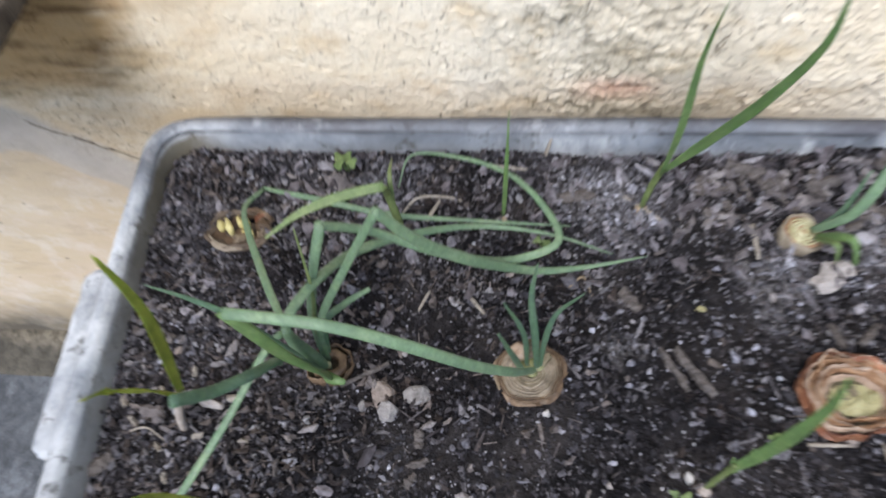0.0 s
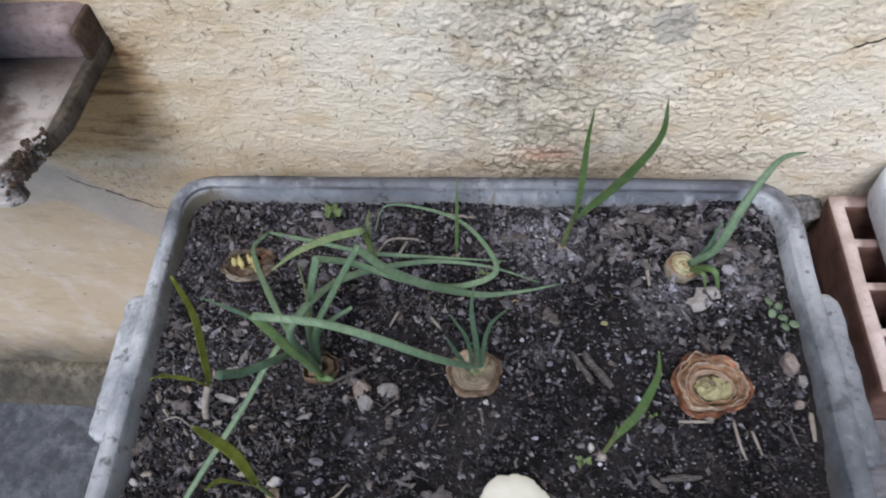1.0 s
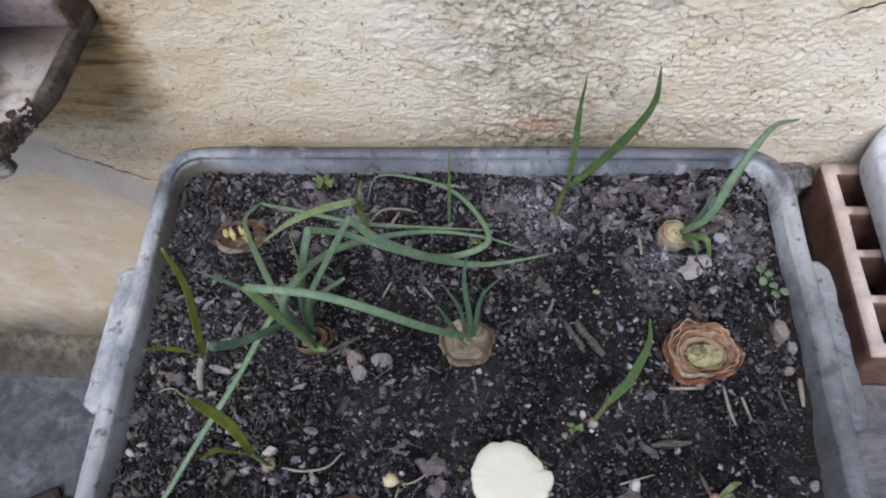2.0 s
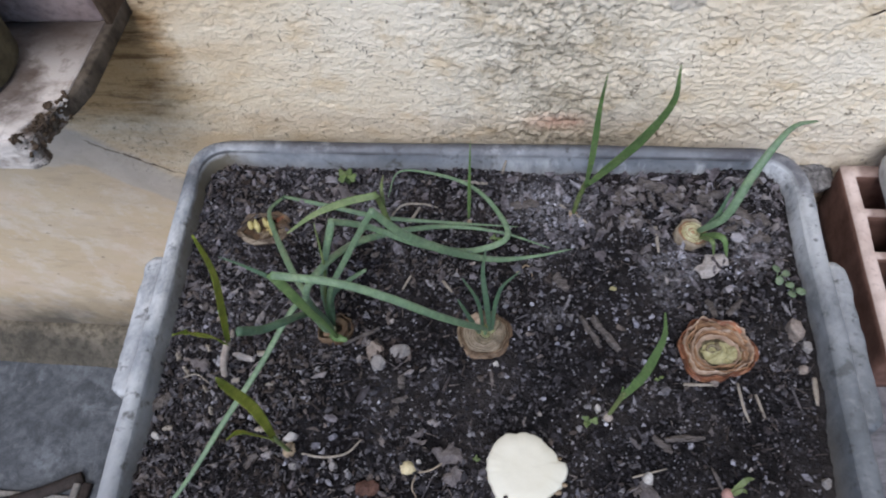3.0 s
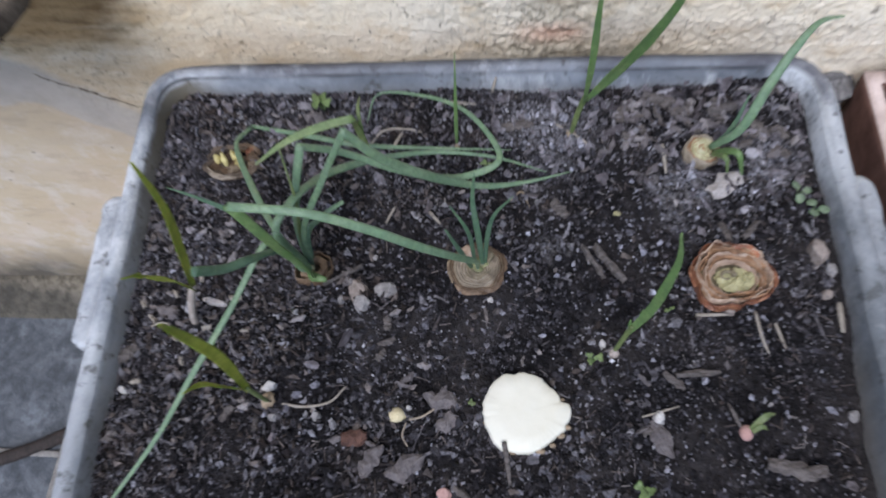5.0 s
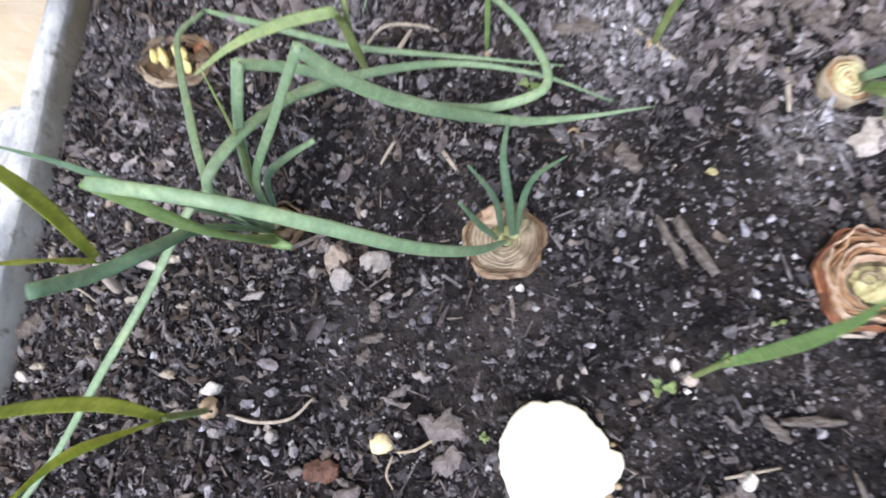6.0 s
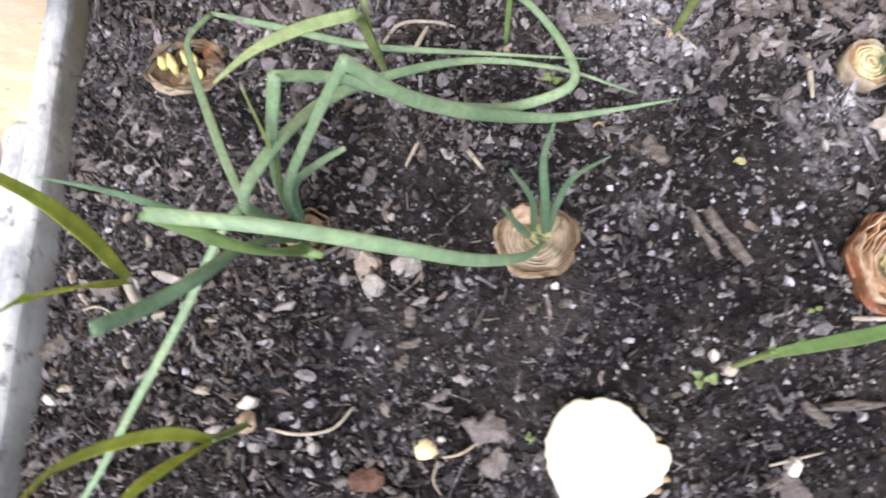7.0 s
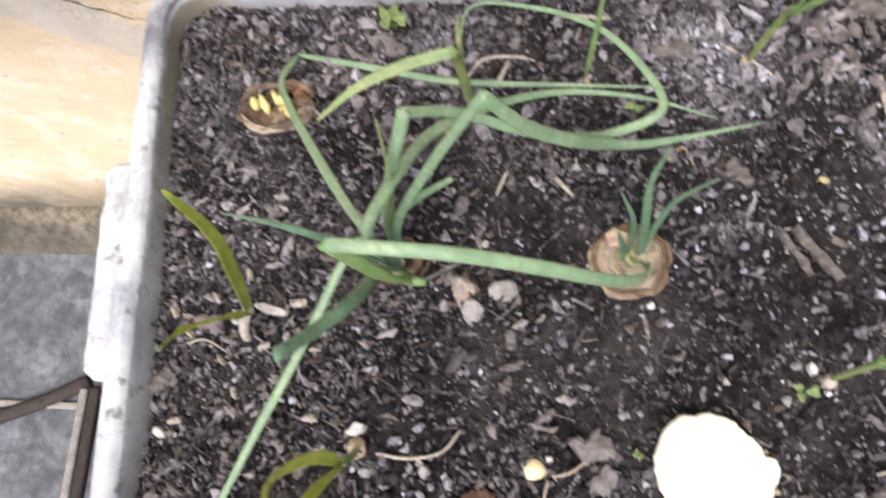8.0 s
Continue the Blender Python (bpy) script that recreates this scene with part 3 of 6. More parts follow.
CLAY = clay_material()
WHITE_PAINT = plain_material("chalky_white_slab", (0.58, 0.60, 0.63), (0.72, 0.74, 0.77), 22, 0.75, 0.001)
LEDGE = ledge_material()
# both edge tones carry the shade of the ledge's end in their colour
LEDGE_DARK = plain_material("shaded_slate_edge", (0.036, 0.028, 0.021), (0.135, 0.110, 0.085), 34, 0.95, 0.003, 0.1, (1, 1, 0.6))
LEDGE_BROWN = plain_material("shaded_brown_edge", (0.045, 0.030, 0.020), (0.125, 0.088, 0.062), 40, 0.95, 0.003, 0.1)
CRUMBLE = plain_material("dark_crumbled_core", (0.022, 0.016, 0.011), (0.115, 0.082, 0.056), 70, 0.95, 0.003, 0.1)
LEDGE_LIP = plain_material("purplish_brown_lip", (0.20, 0.145, 0.135), (0.37, 0.30, 0.288), 30, 0.9, 0.002, 0.2)
POT = plain_material("mossy_olive_pot", (0.045, 0.038, 0.021), (0.145, 0.125, 0.075), 40, 0.6, 0.001)
RUST_BAR = plain_material("rusty_dark_bar", (0.018, 0.014, 0.012), (0.046, 0.034, 0.029), 70, 0.8)
PALE_STRIP = plain_material("pale_weathered_strip", (0.16, 0.148, 0.134), (0.29, 0.27, 0.245), 60, 0.85)
HOLLOW = onion_material("brown_green_hollow", (0.040, 0.032, 0.016), (0.090, 0.072, 0.038), (0.17, 0.14, 0.08))
DARK_CUT = onion_material("dark_hollow_onion", (0.03, 0.024, 0.014), (0.07, 0.055, 0.03), (0.14, 0.11, 0.06))
CUT_PINK = onion_material("pinkish_dried_onion", (0.22, 0.145, 0.10), (0.38, 0.28, 0.205), (0.52, 0.42, 0.33))
ROOT = plain_material("dry_root", (0.20, 0.16, 0.12), (0.36, 0.30, 0.23), 150)


# ---- mesh helpers ----
def part(name, bm, material, parent=None, label="", smooth=True):
    """Links a bmesh as one mesh object under a thing or a part."""
    me = bpy.data.meshes.new(name)
    bmesh.ops.recalc_face_normals(bm, faces=bm.faces)
    bm.to_mesh(me)
    bm.free()
    me.materials.append(material)
    if smooth:
        me.shade_smooth()
    ob = new(name, me)
    if parent is not None:
        ob.parent = parent
        ob.matrix_parent_inverse = parent.matrix_basis.inverted()
    if label:
        ob["label"] = label
    return ob


def thing(name, place, label, category, group="", kind=""):
    ob = new(name)
    ob.empty_display_size = 0.02
    ob.matrix_basis = Matrix.Translation(place)
    return tagged(ob, label, category, group, kind)


def glide(points, n=6):
    """Catmull-Rom through the points."""
    p = [Vector(q) for q in points]
    p = [p[0] * 2 - p[1], *p, p[-1] * 2 - p[-2]]
    out = []
    for i in range(1, len(p) - 2):
        a, b, c, d = p[i - 1 : i + 3]
        for j in range(n):
            t = j / n
            out.append(0.5 * (2 * b + (c - a) * t + (2 * a - 5 * b + 4 * c - d) * t * t + (3 * b - a - 3 * c + d) * t**3))
    return [*out, p[-2]]


def blade(points, width, flat=0.45, tip=0.15, root=0.7, fold=0.0, n=6, face=(0, -0.5, 1), seed=0, blunt=False):
    """A leaf swept along a line: an oval section, tapered to its tip; fold pulls the section into a shallow V."""
    line = glide(points, n)
    bm, rings, ks = bmesh.new(), [], 10
    total = len(line) - 1
    up = Vector(face).normalized()
    for i, q in enumerate(line):
        t = i / total
        d = (line[min(i + 1, total)] - line[max(i - 1, 0)]).normalized()
        side = d.cross(up)
        side = side.normalized() if side.length > 1e-4 else Vector((1, 0, 0))
        nor = side.cross(d).normalized()
        w = root + (1 - root) * min(1, t / 0.25)
        w *= 1.0 if blunt else min(1.0, tip + (1 - tip) * ((1 - t) / 0.55) ** 0.8)
        w *= width / 2 * (1 + 0.07 * noise.noise(Vector((t * 5, seed, 0))))
        ring = []
        for k in range(ks):
            a = 2 * math.pi * k / ks
            u, v = math.cos(a), math.sin(a) * flat
            ring.append(bm.verts.new(q + side * (u * w) + nor * ((v + fold * abs(u)) * w)))
        rings.append(ring)
    for a, b in zip(rings, rings[1:]):
        for k in range(ks):
            bm.faces.new((a[k], a[(k + 1) % ks], b[(k + 1) % ks], b[k]))
    bm.faces.new(rings[0])
    bm.faces.new(rings[-1])
    return bm


def lump(size, seed, rough=0.25, sub=2):
    """An irregular rounded stone about its own centre."""
    bm = bmesh.new()
    bmesh.ops.create_icosphere(bm, subdivisions=sub, radius=0.5)
    for v in bm.verts:
        k = 1 + rough * noise.noise(v.co * 2.3 + Vector((seed * 7.1, seed, 0))) + rough * 0.4 * noise.noise(v.co * 6 + Vector((seed, 3, 0)))
        v.co = Vector((v.co.x * size[0], v.co.y * size[1], v.co.z * size[2])) * k
    return bm


def chunk(size, seed, sub=3):
    """A broken stone: a ball cut by chance planes."""
    rng = random.Random(seed * 31 + 5)
    bm = bmesh.new()
    bmesh.ops.create_icosphere(bm, subdivisions=sub, radius=0.5)
    for _ in range(11):
        nor = Vector((rng.gauss(0, 1), rng.gauss(0, 1), rng.gauss(0, 0.8))).normalized()
        d = rng.uniform(0.26, 0.42)
        for v in bm.verts:
            over = v.co.dot(nor) - d
            if over > 0:
                v.co -= nor * over * 0.93
    for v in bm.verts:
        v.co *= 1 + 0.22 * noise.noise(v.co * 3.5 + Vector((seed, 0, 0))) + 0.12 * noise.noise(v.co * 9 + Vector((seed, 2, 0)))
        v.co = Vector((v.co.x * size[0], v.co.y * size[1], v.co.z * size[2])) * 1.25
    return bm


def shard(size, seed):
    """An angular broken stone, flat below, its edges blunted and its faces pitted."""
    rng = random.Random(seed * 17 + 3)
    bm = bmesh.new()
    for k in range(11):
        a = 2 * math.pi * (k + rng.uniform(-0.35, 0.35)) / 5.5
        r = rng.uniform(0.40, 0.54) if k < 6 else rng.uniform(0.30, 0.46)
        bm.verts.new((r * math.cos(a), r * math.sin(a), (-0.5 if k < 6 else 0.5) + rng.uniform(-0.12, 0.12)))
    out = bmesh.ops.convex_hull(bm, input=bm.verts)
    bmesh.ops.delete(bm, geom=[v for v in out["geom_interior"] if isinstance(v, bmesh.types.BMVert)], context="VERTS")
    bmesh.ops.bevel(bm, geom=list(bm.edges), offset=0.07, segments=1, affect="EDGES", profile=0.5)
    bmesh.ops.triangulate(bm, faces=bm.faces)
    bmesh.ops.subdivide_edges(bm, edges=list(bm.edges), cuts=1)
    for v in bm.verts:
        v.co *= 1 + 0.10 * noise.noise(v.co * 6 + Vector((seed, 2, 0)))
        v.co = Vector((v.co.x * size[0], v.co.y * size[1], v.co.z * size[2])) * 1.1
    return bm


def box(a, b, bevel=0.0, seg=2):
    bm = bmesh.new()
    bmesh.ops.create_cube(bm, size=1)
    for v in bm.verts:
        v.co = [a[i] + (v.co[i] + 0.5) * (b[i] - a[i]) for i in range(3)]
    if bevel:
        bmesh.ops.bevel(bm, geom=list(bm.edges), offset=bevel, segments=seg, affect="EDGES", profile=0.5)
    return bm


def worn(bm, amount, scale, seed=0, cuts=0):
    if cuts:
        bmesh.ops.subdivide_edges(bm, edges=list(bm.edges), cuts=cuts, use_grid_fill=True)
    for v in bm.verts:
        q = v.co * scale + Vector((seed, seed * 2.3, 0))
        v.co += Vector((noise.noise(q), noise.noise(q + Vector((9, 0, 0))), noise.noise(q + Vector((0, 9, 0))))) * amount
    return bm


def moved(bm, m):
    bmesh.ops.transform(bm, matrix=m, verts=bm.verts)
    return bm


def lathe(profile, n=40, wob=0.0, seed=0, oval=1.0, form=None, keep=1.0):
    """A turned body about z: profile of (radius, z); wob roughens the outline, form gives it (degrees, radius) corners."""
    bm, rings = bmesh.new(), []
    if form:
        at = [d for d, _ in form]
        form = np.interp(np.arange(n) * 360 / n, [at[-1] - 360, *at, at[0] + 360], [form[-1][1], *[f for _, f in form], form[0][1]])
    for r, z in profile:
        ring = []
        for k in range(n):
            a = 2 * math.pi * k / n
            q = 1 + wob * noise.noise(Vector((math.cos(a) * 1.4 + seed, math.sin(a) * 1.4, seed * 3))) + wob * 0.5 * noise.noise(Vector((math.cos(a) * 4 + seed, math.sin(a) * 4, 5)))
            q *= 1 + keep * (form[k] - 1) if form is not None else 1
            ring.append(bm.verts.new((r * q * math.cos(a), r * q * math.sin(a) * oval, z)))
        rings.append(ring)
    for a, b in zip(rings, rings[1:]):
        for k in range(n):
            bm.faces.new((a[k], a[(k + 1) % n], b[(k + 1) % n], b[k]))
    return bm, rings


# ---- ground, wall ----
GROUND = -0.6
WALL_Y = 0.262
bm = bmesh.new()
g = [-60, -8, -3, -1.5, *[-1.0 + 0.025 * i for i in range(61)], 1.5, 3, 8, 60]
h = [-60, -8, -3, -1.2, *[-0.5 + 0.025 * i for i in range(32)], 0.6, 3, 60]
grid = [[bm.verts.new((x, y, GROUND + 0.002 * noise.noise(Vector((x * 9, y * 9, 0))))) for x in g] for y in h]
for r, s in zip(grid, grid[1:]):
    for i in range(len(g) - 1):
        bm.faces.new((r[i], r[i + 1], s[i + 1], s[i]))
ground = part("ground", bm, FLOOR)
tagged(ground, "grey cement yard floor with fine pits", "floor", kind="structure")


def plaster_relief(x, z):
    """How far the plaster stands out of the wall's face: thrown lumps with creases between them, coarsest beside the grey streak."""
    u, v = x + 0.004 * noise.noise(Vector((x * 55, 8, z * 55))), z + 0.004 * noise.noise(Vector((x * 55, 3, z * 55)))
    patch = 0.5 + 0.9 * noise.noise(Vector((x * 12, 2, z * 16)))
    rough = (0.30 + 0.55 * min(1.0, max(0.0, (x + 0.02) / 0.12)) + 0.75 * math.exp(-(((x - 0.14) / 0.07) ** 2))) * min(1.25, max(0.25, patch + 0.35))
    grain = 0.35 + 0.65 * min(1.0, max(0.0, (x + 0.05) / 0.12))
    lumps = 0.0021 * (abs(noise.noise(Vector((u * 66, 0.3, v * 76)))) - 0.22) + grain * 0.0024 * (abs(noise.noise(Vector((u * 135, 5, v * 150)))) - 0.22)
    lumps += grain * 0.0014 * noise.noise(Vector((u * 235, 4, v * 255))) + 0.0014 * noise.noise(Vector((u * 30, 6, v * 40)))
    dents = 0.0030 * max(0.0, noise.noise(Vector((u * 95 + 3, 7, v * 110))) - 0.33)
    k = min(1.0, max(0.06, (z + 0.07 + 0.7 * (max(x, -0.42) + 0.314)) / 0.05))
    return k * (rough * lumps - dents) + 0.003 * noise.noise(Vector((x * 7, 3, z * 9)))


xs = [-6, -3, -1.6, -1.25, *np.arange(-1.1, -0.407, 0.014), *np.arange(-0.40, 0.56, 0.0017), 0.6, 0.66, 0.8, 1.2, 3, 6]
zs = [GROUND - 0.02, *np.arange(-0.58, -0.15, 0.02), *np.arange(-0.14, -0.023, 0.005), *np.arange(-0.02, 0.235, 0.0015), 0.25, 0.27, 0.33, 0.45, 0.8, 1.5, 2.6]
bm = bmesh.new()
rows = [[bm.verts.new((x, WALL_Y - plaster_relief(x, z), z)) for x in xs] for z in zs]
back = [[bm.verts.new((x, WALL_Y + 0.2, z)) for x in (xs[0], xs[-1])] for z in (zs[0], zs[-1])]
for r, s in zip(rows, rows[1:]):
    for i in range(len(xs) - 1):
        bm.faces.new((r[i], r[i + 1], s[i + 1], s[i]))
bm.faces.new((back[0][0], back[0][1], back[1][1], back[1][0]))
bm.faces.new((*rows[-1], back[1][1], back[1][0]))
bm.faces.new((*[r[0] for r in rows], back[1][0], back[0][0]))
bm.faces.new((*[r[-1] for r in rows], back[1][1], back[0][1]))
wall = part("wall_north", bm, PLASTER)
tagged(wall, "rough cream plaster wall, flaking, smooth ochre limewash below", "wall", kind="structure")

bm = bmesh.new()
rings = []
for x in np.arange(-2.0, 1.01, 0.03):
    w = 0.006 * noise.noise(Vector((x * 8, 0, 0)))
    rings.append([bm.verts.new((x, y + w, z)) for y, z in ((WALL_Y + 0.01, -0.545), (0.252, -0.548), (0.240, -0.562), (0.222, -0.585), (0.205, -0.597), (0.198, -0.605), (WALL_Y + 0.01, -0.605))])
for a, c in zip(rings, rings[1:]):
    for k in range(7):
        bm.faces.new((a[k], a[(k + 1) % 7], c[(k + 1) % 7], c[k]))
bm.faces.new(rings[0])
bm.faces.new(rings[-1])
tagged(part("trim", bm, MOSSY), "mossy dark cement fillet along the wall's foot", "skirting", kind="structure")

# ---- the tub ----
CORNERS = [(-0.217, 0.222), (0.367, 0.222), (0.373, -0.24), (-0.186, -0.24)]
RADIUS = 0.044


def outline(inset, edge=26, arc=9):
    """The tub's plan, set in by that much, anticlockwise from the back left corner."""
    sx, sy = (1, -1, -1, 1), (-1, -1, 1, 1)
    c = [Vector((x + inset * a, y + inset * b)) for (x, y), a, b in zip(CORNERS, sx, sy)]
    r = max(0.012, RADIUS - inset)
    out = []
    for i in range(4):
        p, q, s = c[i - 1], c[i], c[(i + 1) % 4]
        d1, d2 = (q - p).normalized(), (s - q).normalized()
        for j in range(arc + 1):
            t = j / arc
            a, b = q - d1 * r, q + d2 * r
            out.append(a * (1 - t) ** 2 * 1.0 + q * 2 * t * (1 - t) * 0.86 + (a + b) * t * (1 - t) * 0.14 + b * t * t)
        e, f = q + d2 * r, s - d2 * r
        out += [e + (f - e) * (k / edge) for k in range(1, edge)]
    return out


tub = thing("planter_tub", (0.08, 0.0, GROUND), "grey weathered planter tub with lime stains, full of soil", "planter")
profile = [(0.035, GROUND), (0.030, GROUND + 0.01), (0.012, -0.03), (0.010, -0.012), (0.002, -0.010), (0.0, -0.004), (0.0, 0.014), (0.0012, 0.0212), (0.0042, 0.0252), (0.009, 0.0262), (0.0132, 0.0254), (0.0156, 0.0205), (0.0180, 0.004), (0.022, -0.04), (0.03, -0.12)]
rings = []
for o, z in profile:
    ring = []
    for p in outline(o):
        q = Vector((p.x, p.y, z))
        wob = 0.0016 * noise.noise(q * 14) + 0.0008 * noise.noise(q * 45)
        low = 0.002 * noise.noise(Vector((p.x * 8, p.y * 8, 4)))
        ring.append(q + Vector((wob, wob, low if z > -0.1 else 0)))
    rings.append(ring)


def shell(rings, first, last):
    """The skin between two rings of the tub as a mesh of its own."""
    bm = bmesh.new()
    mine = [[bm.verts.new(q) for q in ring] for ring in rings[first : last + 1]]
    for a, c in zip(mine, mine[1:]):
        for k in range(len(a)):
            bm.faces.new((a[k], a[(k + 1) % len(a)], c[(k + 1) % len(a)], c[k]))
    if first == 0:
        bm.faces.new(mine[0])
    return bm


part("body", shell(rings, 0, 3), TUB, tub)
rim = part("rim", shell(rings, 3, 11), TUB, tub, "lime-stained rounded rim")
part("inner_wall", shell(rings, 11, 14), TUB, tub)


def handle(sign, x0, x1, y0, y1, seed):
    """A moulded grip that stands out of the rim; x0 and x1 are the rim's place at its two ends."""
    bm, n, rings = bmesh.new(), 26, []
    for i in range(n + 1):
        t = i / n
        y = y0 + (y1 - y0) * t
        x = x0 + (x1 - x0) * t
        end = min(1.0, min(t, 1 - t) / 0.06 + 0.25) ** 0.5
        out = 0.0145 * end * (1 + 0.12 * noise.noise(Vector((t * 9, seed, 0))))
        ring = []
        for u, z in ((-0.004, 0.006), (0.7, 0.005), (0.96, 0.008), (1.0, 0.013), (0.96, 0.0185), (0.8, 0.021), (0.4, 0.0218), (-0.004, 0.022)):
            d = out * u if u > 0 else u
            ring.append(bm.verts.new((x + sign * d, y, z + 0.001 * noise.noise(Vector((t * 14, u, seed))))))
        rings.append(ring)
    for a, b in zip(rings, rings[1:]):
        for k in range(8):
            bm.faces.new((a[k], a[(k + 1) % 8], b[(k + 1) % 8], b[k]))
    bm.faces.new(rings[0])
    bm.faces.new(rings[-1])
    return bm


part("grip", handle(-1, -0.2075, -0.1985, 0.083, -0.046, 1), TUB, rim)
part("grip", handle(1, 0.3665, 0.3690, 0.102, -0.036, 2), TUB, rim)


# ---- the soil ----
def soil_z(x, y):
    a = 0.0045 * noise.noise(Vector((x * 13, y * 13, 2))) + 0.0028 * noise.noise(Vector((x * 38, y * 38, 5)))
    edge = max(0.0, (x - 0.30) / 0.05) * max(0.0, (-0.01 - y) / 0.08)
    heap = 0.011 * math.exp(-(((x - 0.312) / 0.034) ** 2) - ((y - 0.212) / 0.022) ** 2)
    return a - 0.012 * min(1.0, edge) + heap


def soil_fine(x, y):
    return soil_z(x, y) + 0.0022 * noise.noise(Vector((x * 150, y * 150, 1))) + 0.0012 * noise.noise(Vector((x * 420, y * 420, 7)))


X0, X1, Y0, Y1 = -0.212, 0.360, -0.23, 0.212
bm = bmesh.new()
nx, ny = 300, 230
top = []
for j in range(ny + 1):
    y = Y0 + (Y1 - Y0) * j / ny
    s = (0.222 - y) / 0.462
    xa, xb = -0.2 + 0.031 * s, 0.350 + 0.006 * s
    top.append([bm.verts.new((x, y, soil_fine(x, y))) for x in (xa + (xb - xa) * i / nx for i in range(nx + 1))])
for r, s in zip(top, top[1:]):
    for i in range(nx):
        bm.faces.new((r[i], r[i + 1], s[i + 1], s[i]))
soil = part("soil", bm, SOIL)
tagged(soil, "dark crumbly potting soil filling the grey tub", "soil", kind="stuff")

ICO = bmesh.new()
bmesh.ops.create_icosphere(ICO, subdivisions=1, radius=1.0)
ICO_V = np.array([v.co[:] for v in ICO.verts])
ICO_F = np.array([[v.index for v in f.verts] for f in ICO.faces])
ICO.free()
CUBE_V = np.array([(x, y, z) for x in (-1, 1) for y in (-1, 1) for z in (-1, 1)], float)
CUBE_F = np.array([(0, 1, 3, 2), (4, 6, 7, 5), (0, 4, 5, 1), (2, 3, 7, 6), (0, 2, 6, 4), (1, 5, 7, 3)])


HEX_V = np.array([(math.cos(a), math.sin(a), z) for z in (-1, 1) for a in (0, 1.1, 2.0, 3.2, 4.1, 5.3)])
HEX_F = np.array([(0, 1, 2, 2), (0, 2, 3, 3), (0, 3, 4, 4), (0, 4, 5, 5), (6, 8, 7, 7), (6, 9, 8, 8), (6, 10, 9, 9), (6, 11, 10, 10), *[(k, (k + 1) % 6, 6 + (k + 1) % 6, 6 + k) for k in range(6)]])
# a crumpled scrap: an uneven rim, its middle pushed up on both sides
SCRAP_A = (0, 0.7, 1.5, 2.3, 3.1, 3.9, 4.6, 5.5)
SCRAP_V = np.array([(math.cos(a) * r, math.sin(a) * r, z + 1.2 * math.cos(2 * a)) for z in (-0.8, 0.8) for a, r in zip(SCRAP_A, (1.05, 0.9, 1.0, 0.84, 1.08, 0.88, 1.0, 0.92))] + [(0.1, 0.05, 0.4), (-0.05, 0.1, 2.0)])
SCRAP_F = np.array([*[(16, (k + 1) % 8, k, k) for k in range(8)], *[(17, 8 + k, 8 + (k + 1) % 8, 8 + (k + 1) % 8) for k in range(8)], *[(k, (k + 1) % 8, 8 + (k + 1) % 8, 8 + k) for k in range(8)]])


def turns(rng, n, tilt):
    """Rotation matrices: any turn about z, tipped by up to that angle."""
    a, b, c = rng.uniform(0, 2 * np.pi, n), rng.normal(0, tilt, n), rng.normal(0, tilt, n)
    ca, sa, cb, sb, cc, sc = np.cos(a), np.sin(a), np.cos(b), np.sin(b), np.cos(c), np.sin(c)
    one, zero = np.ones(n), np.zeros(n)
    rz = np.stack([ca, -sa, zero, sa, ca, zero, zero, zero, one], 1).reshape(-1, 3, 3)
    ry = np.stack([cb, zero, sb, zero, one, zero, -sb, zero, cb], 1).reshape(-1, 3, 3)
    rx = np.stack([one, zero, zero, zero, cc, -sc, zero, sc, cc], 1).reshape(-1, 3, 3)
    return rz @ ry @ rx


def scatter(name, seed, n, sizes, base_v, base_f, material, label, tilt=1.0, jitter=0.25, lift=0.3, where=None, most=0.0040):
    """Many loose bits on the soil in one mesh."""
    rng = np.random.default_rng(seed)
    x, y = rng.uniform(-0.196, 0.346, n), rng.uniform(-0.20, 0.205, n)
    if where is not None:
        keep = np.array([where(a, b) for a, b in zip(x, y)]) > rng.uniform(0, 1, n)
        x, y = x[keep], y[keep]
        n = len(x)
    z = np.array([soil_z(a, b) for a, b in zip(x, y)])
    s = np.minimum(sizes(rng, n), most)
    v = base_v[None] * (1 + rng.normal(0, jitter, (n, len(base_v), 1))) + rng.normal(0, jitter * 0.5, (n, len(base_v), 3))
    v = np.einsum("nij,nkj->nki", turns(rng, n, tilt), v * s[:, None, :])
    v += np.stack([x, y, z + lift * s.min(axis=1)], 1)[:, None, :]
    f = (base_f[None] + np.arange(n)[:, None, None] * len(base_v)).reshape(-1, base_f.shape[1]).tolist()
    f = [q[:3] if len(q) > 3 and q[2] == q[3] else q for q in f]
    me = bpy.data.meshes.new(name)
    me.from_pydata(v.reshape(-1, 3).tolist(), [], f)
    me.materials.append(material)
    ob = new(name, me)
    return tagged(ob, label, "soil", kind="stuff")


def clumps(a, b, seed):
    """Uneven gathering of loose bits, at two sizes."""
    return 0.9 * noise.noise(Vector((a * 16, b * 16, seed))) + 0.9 * noise.noise(Vector((a * 47, b * 47, seed + 3)))


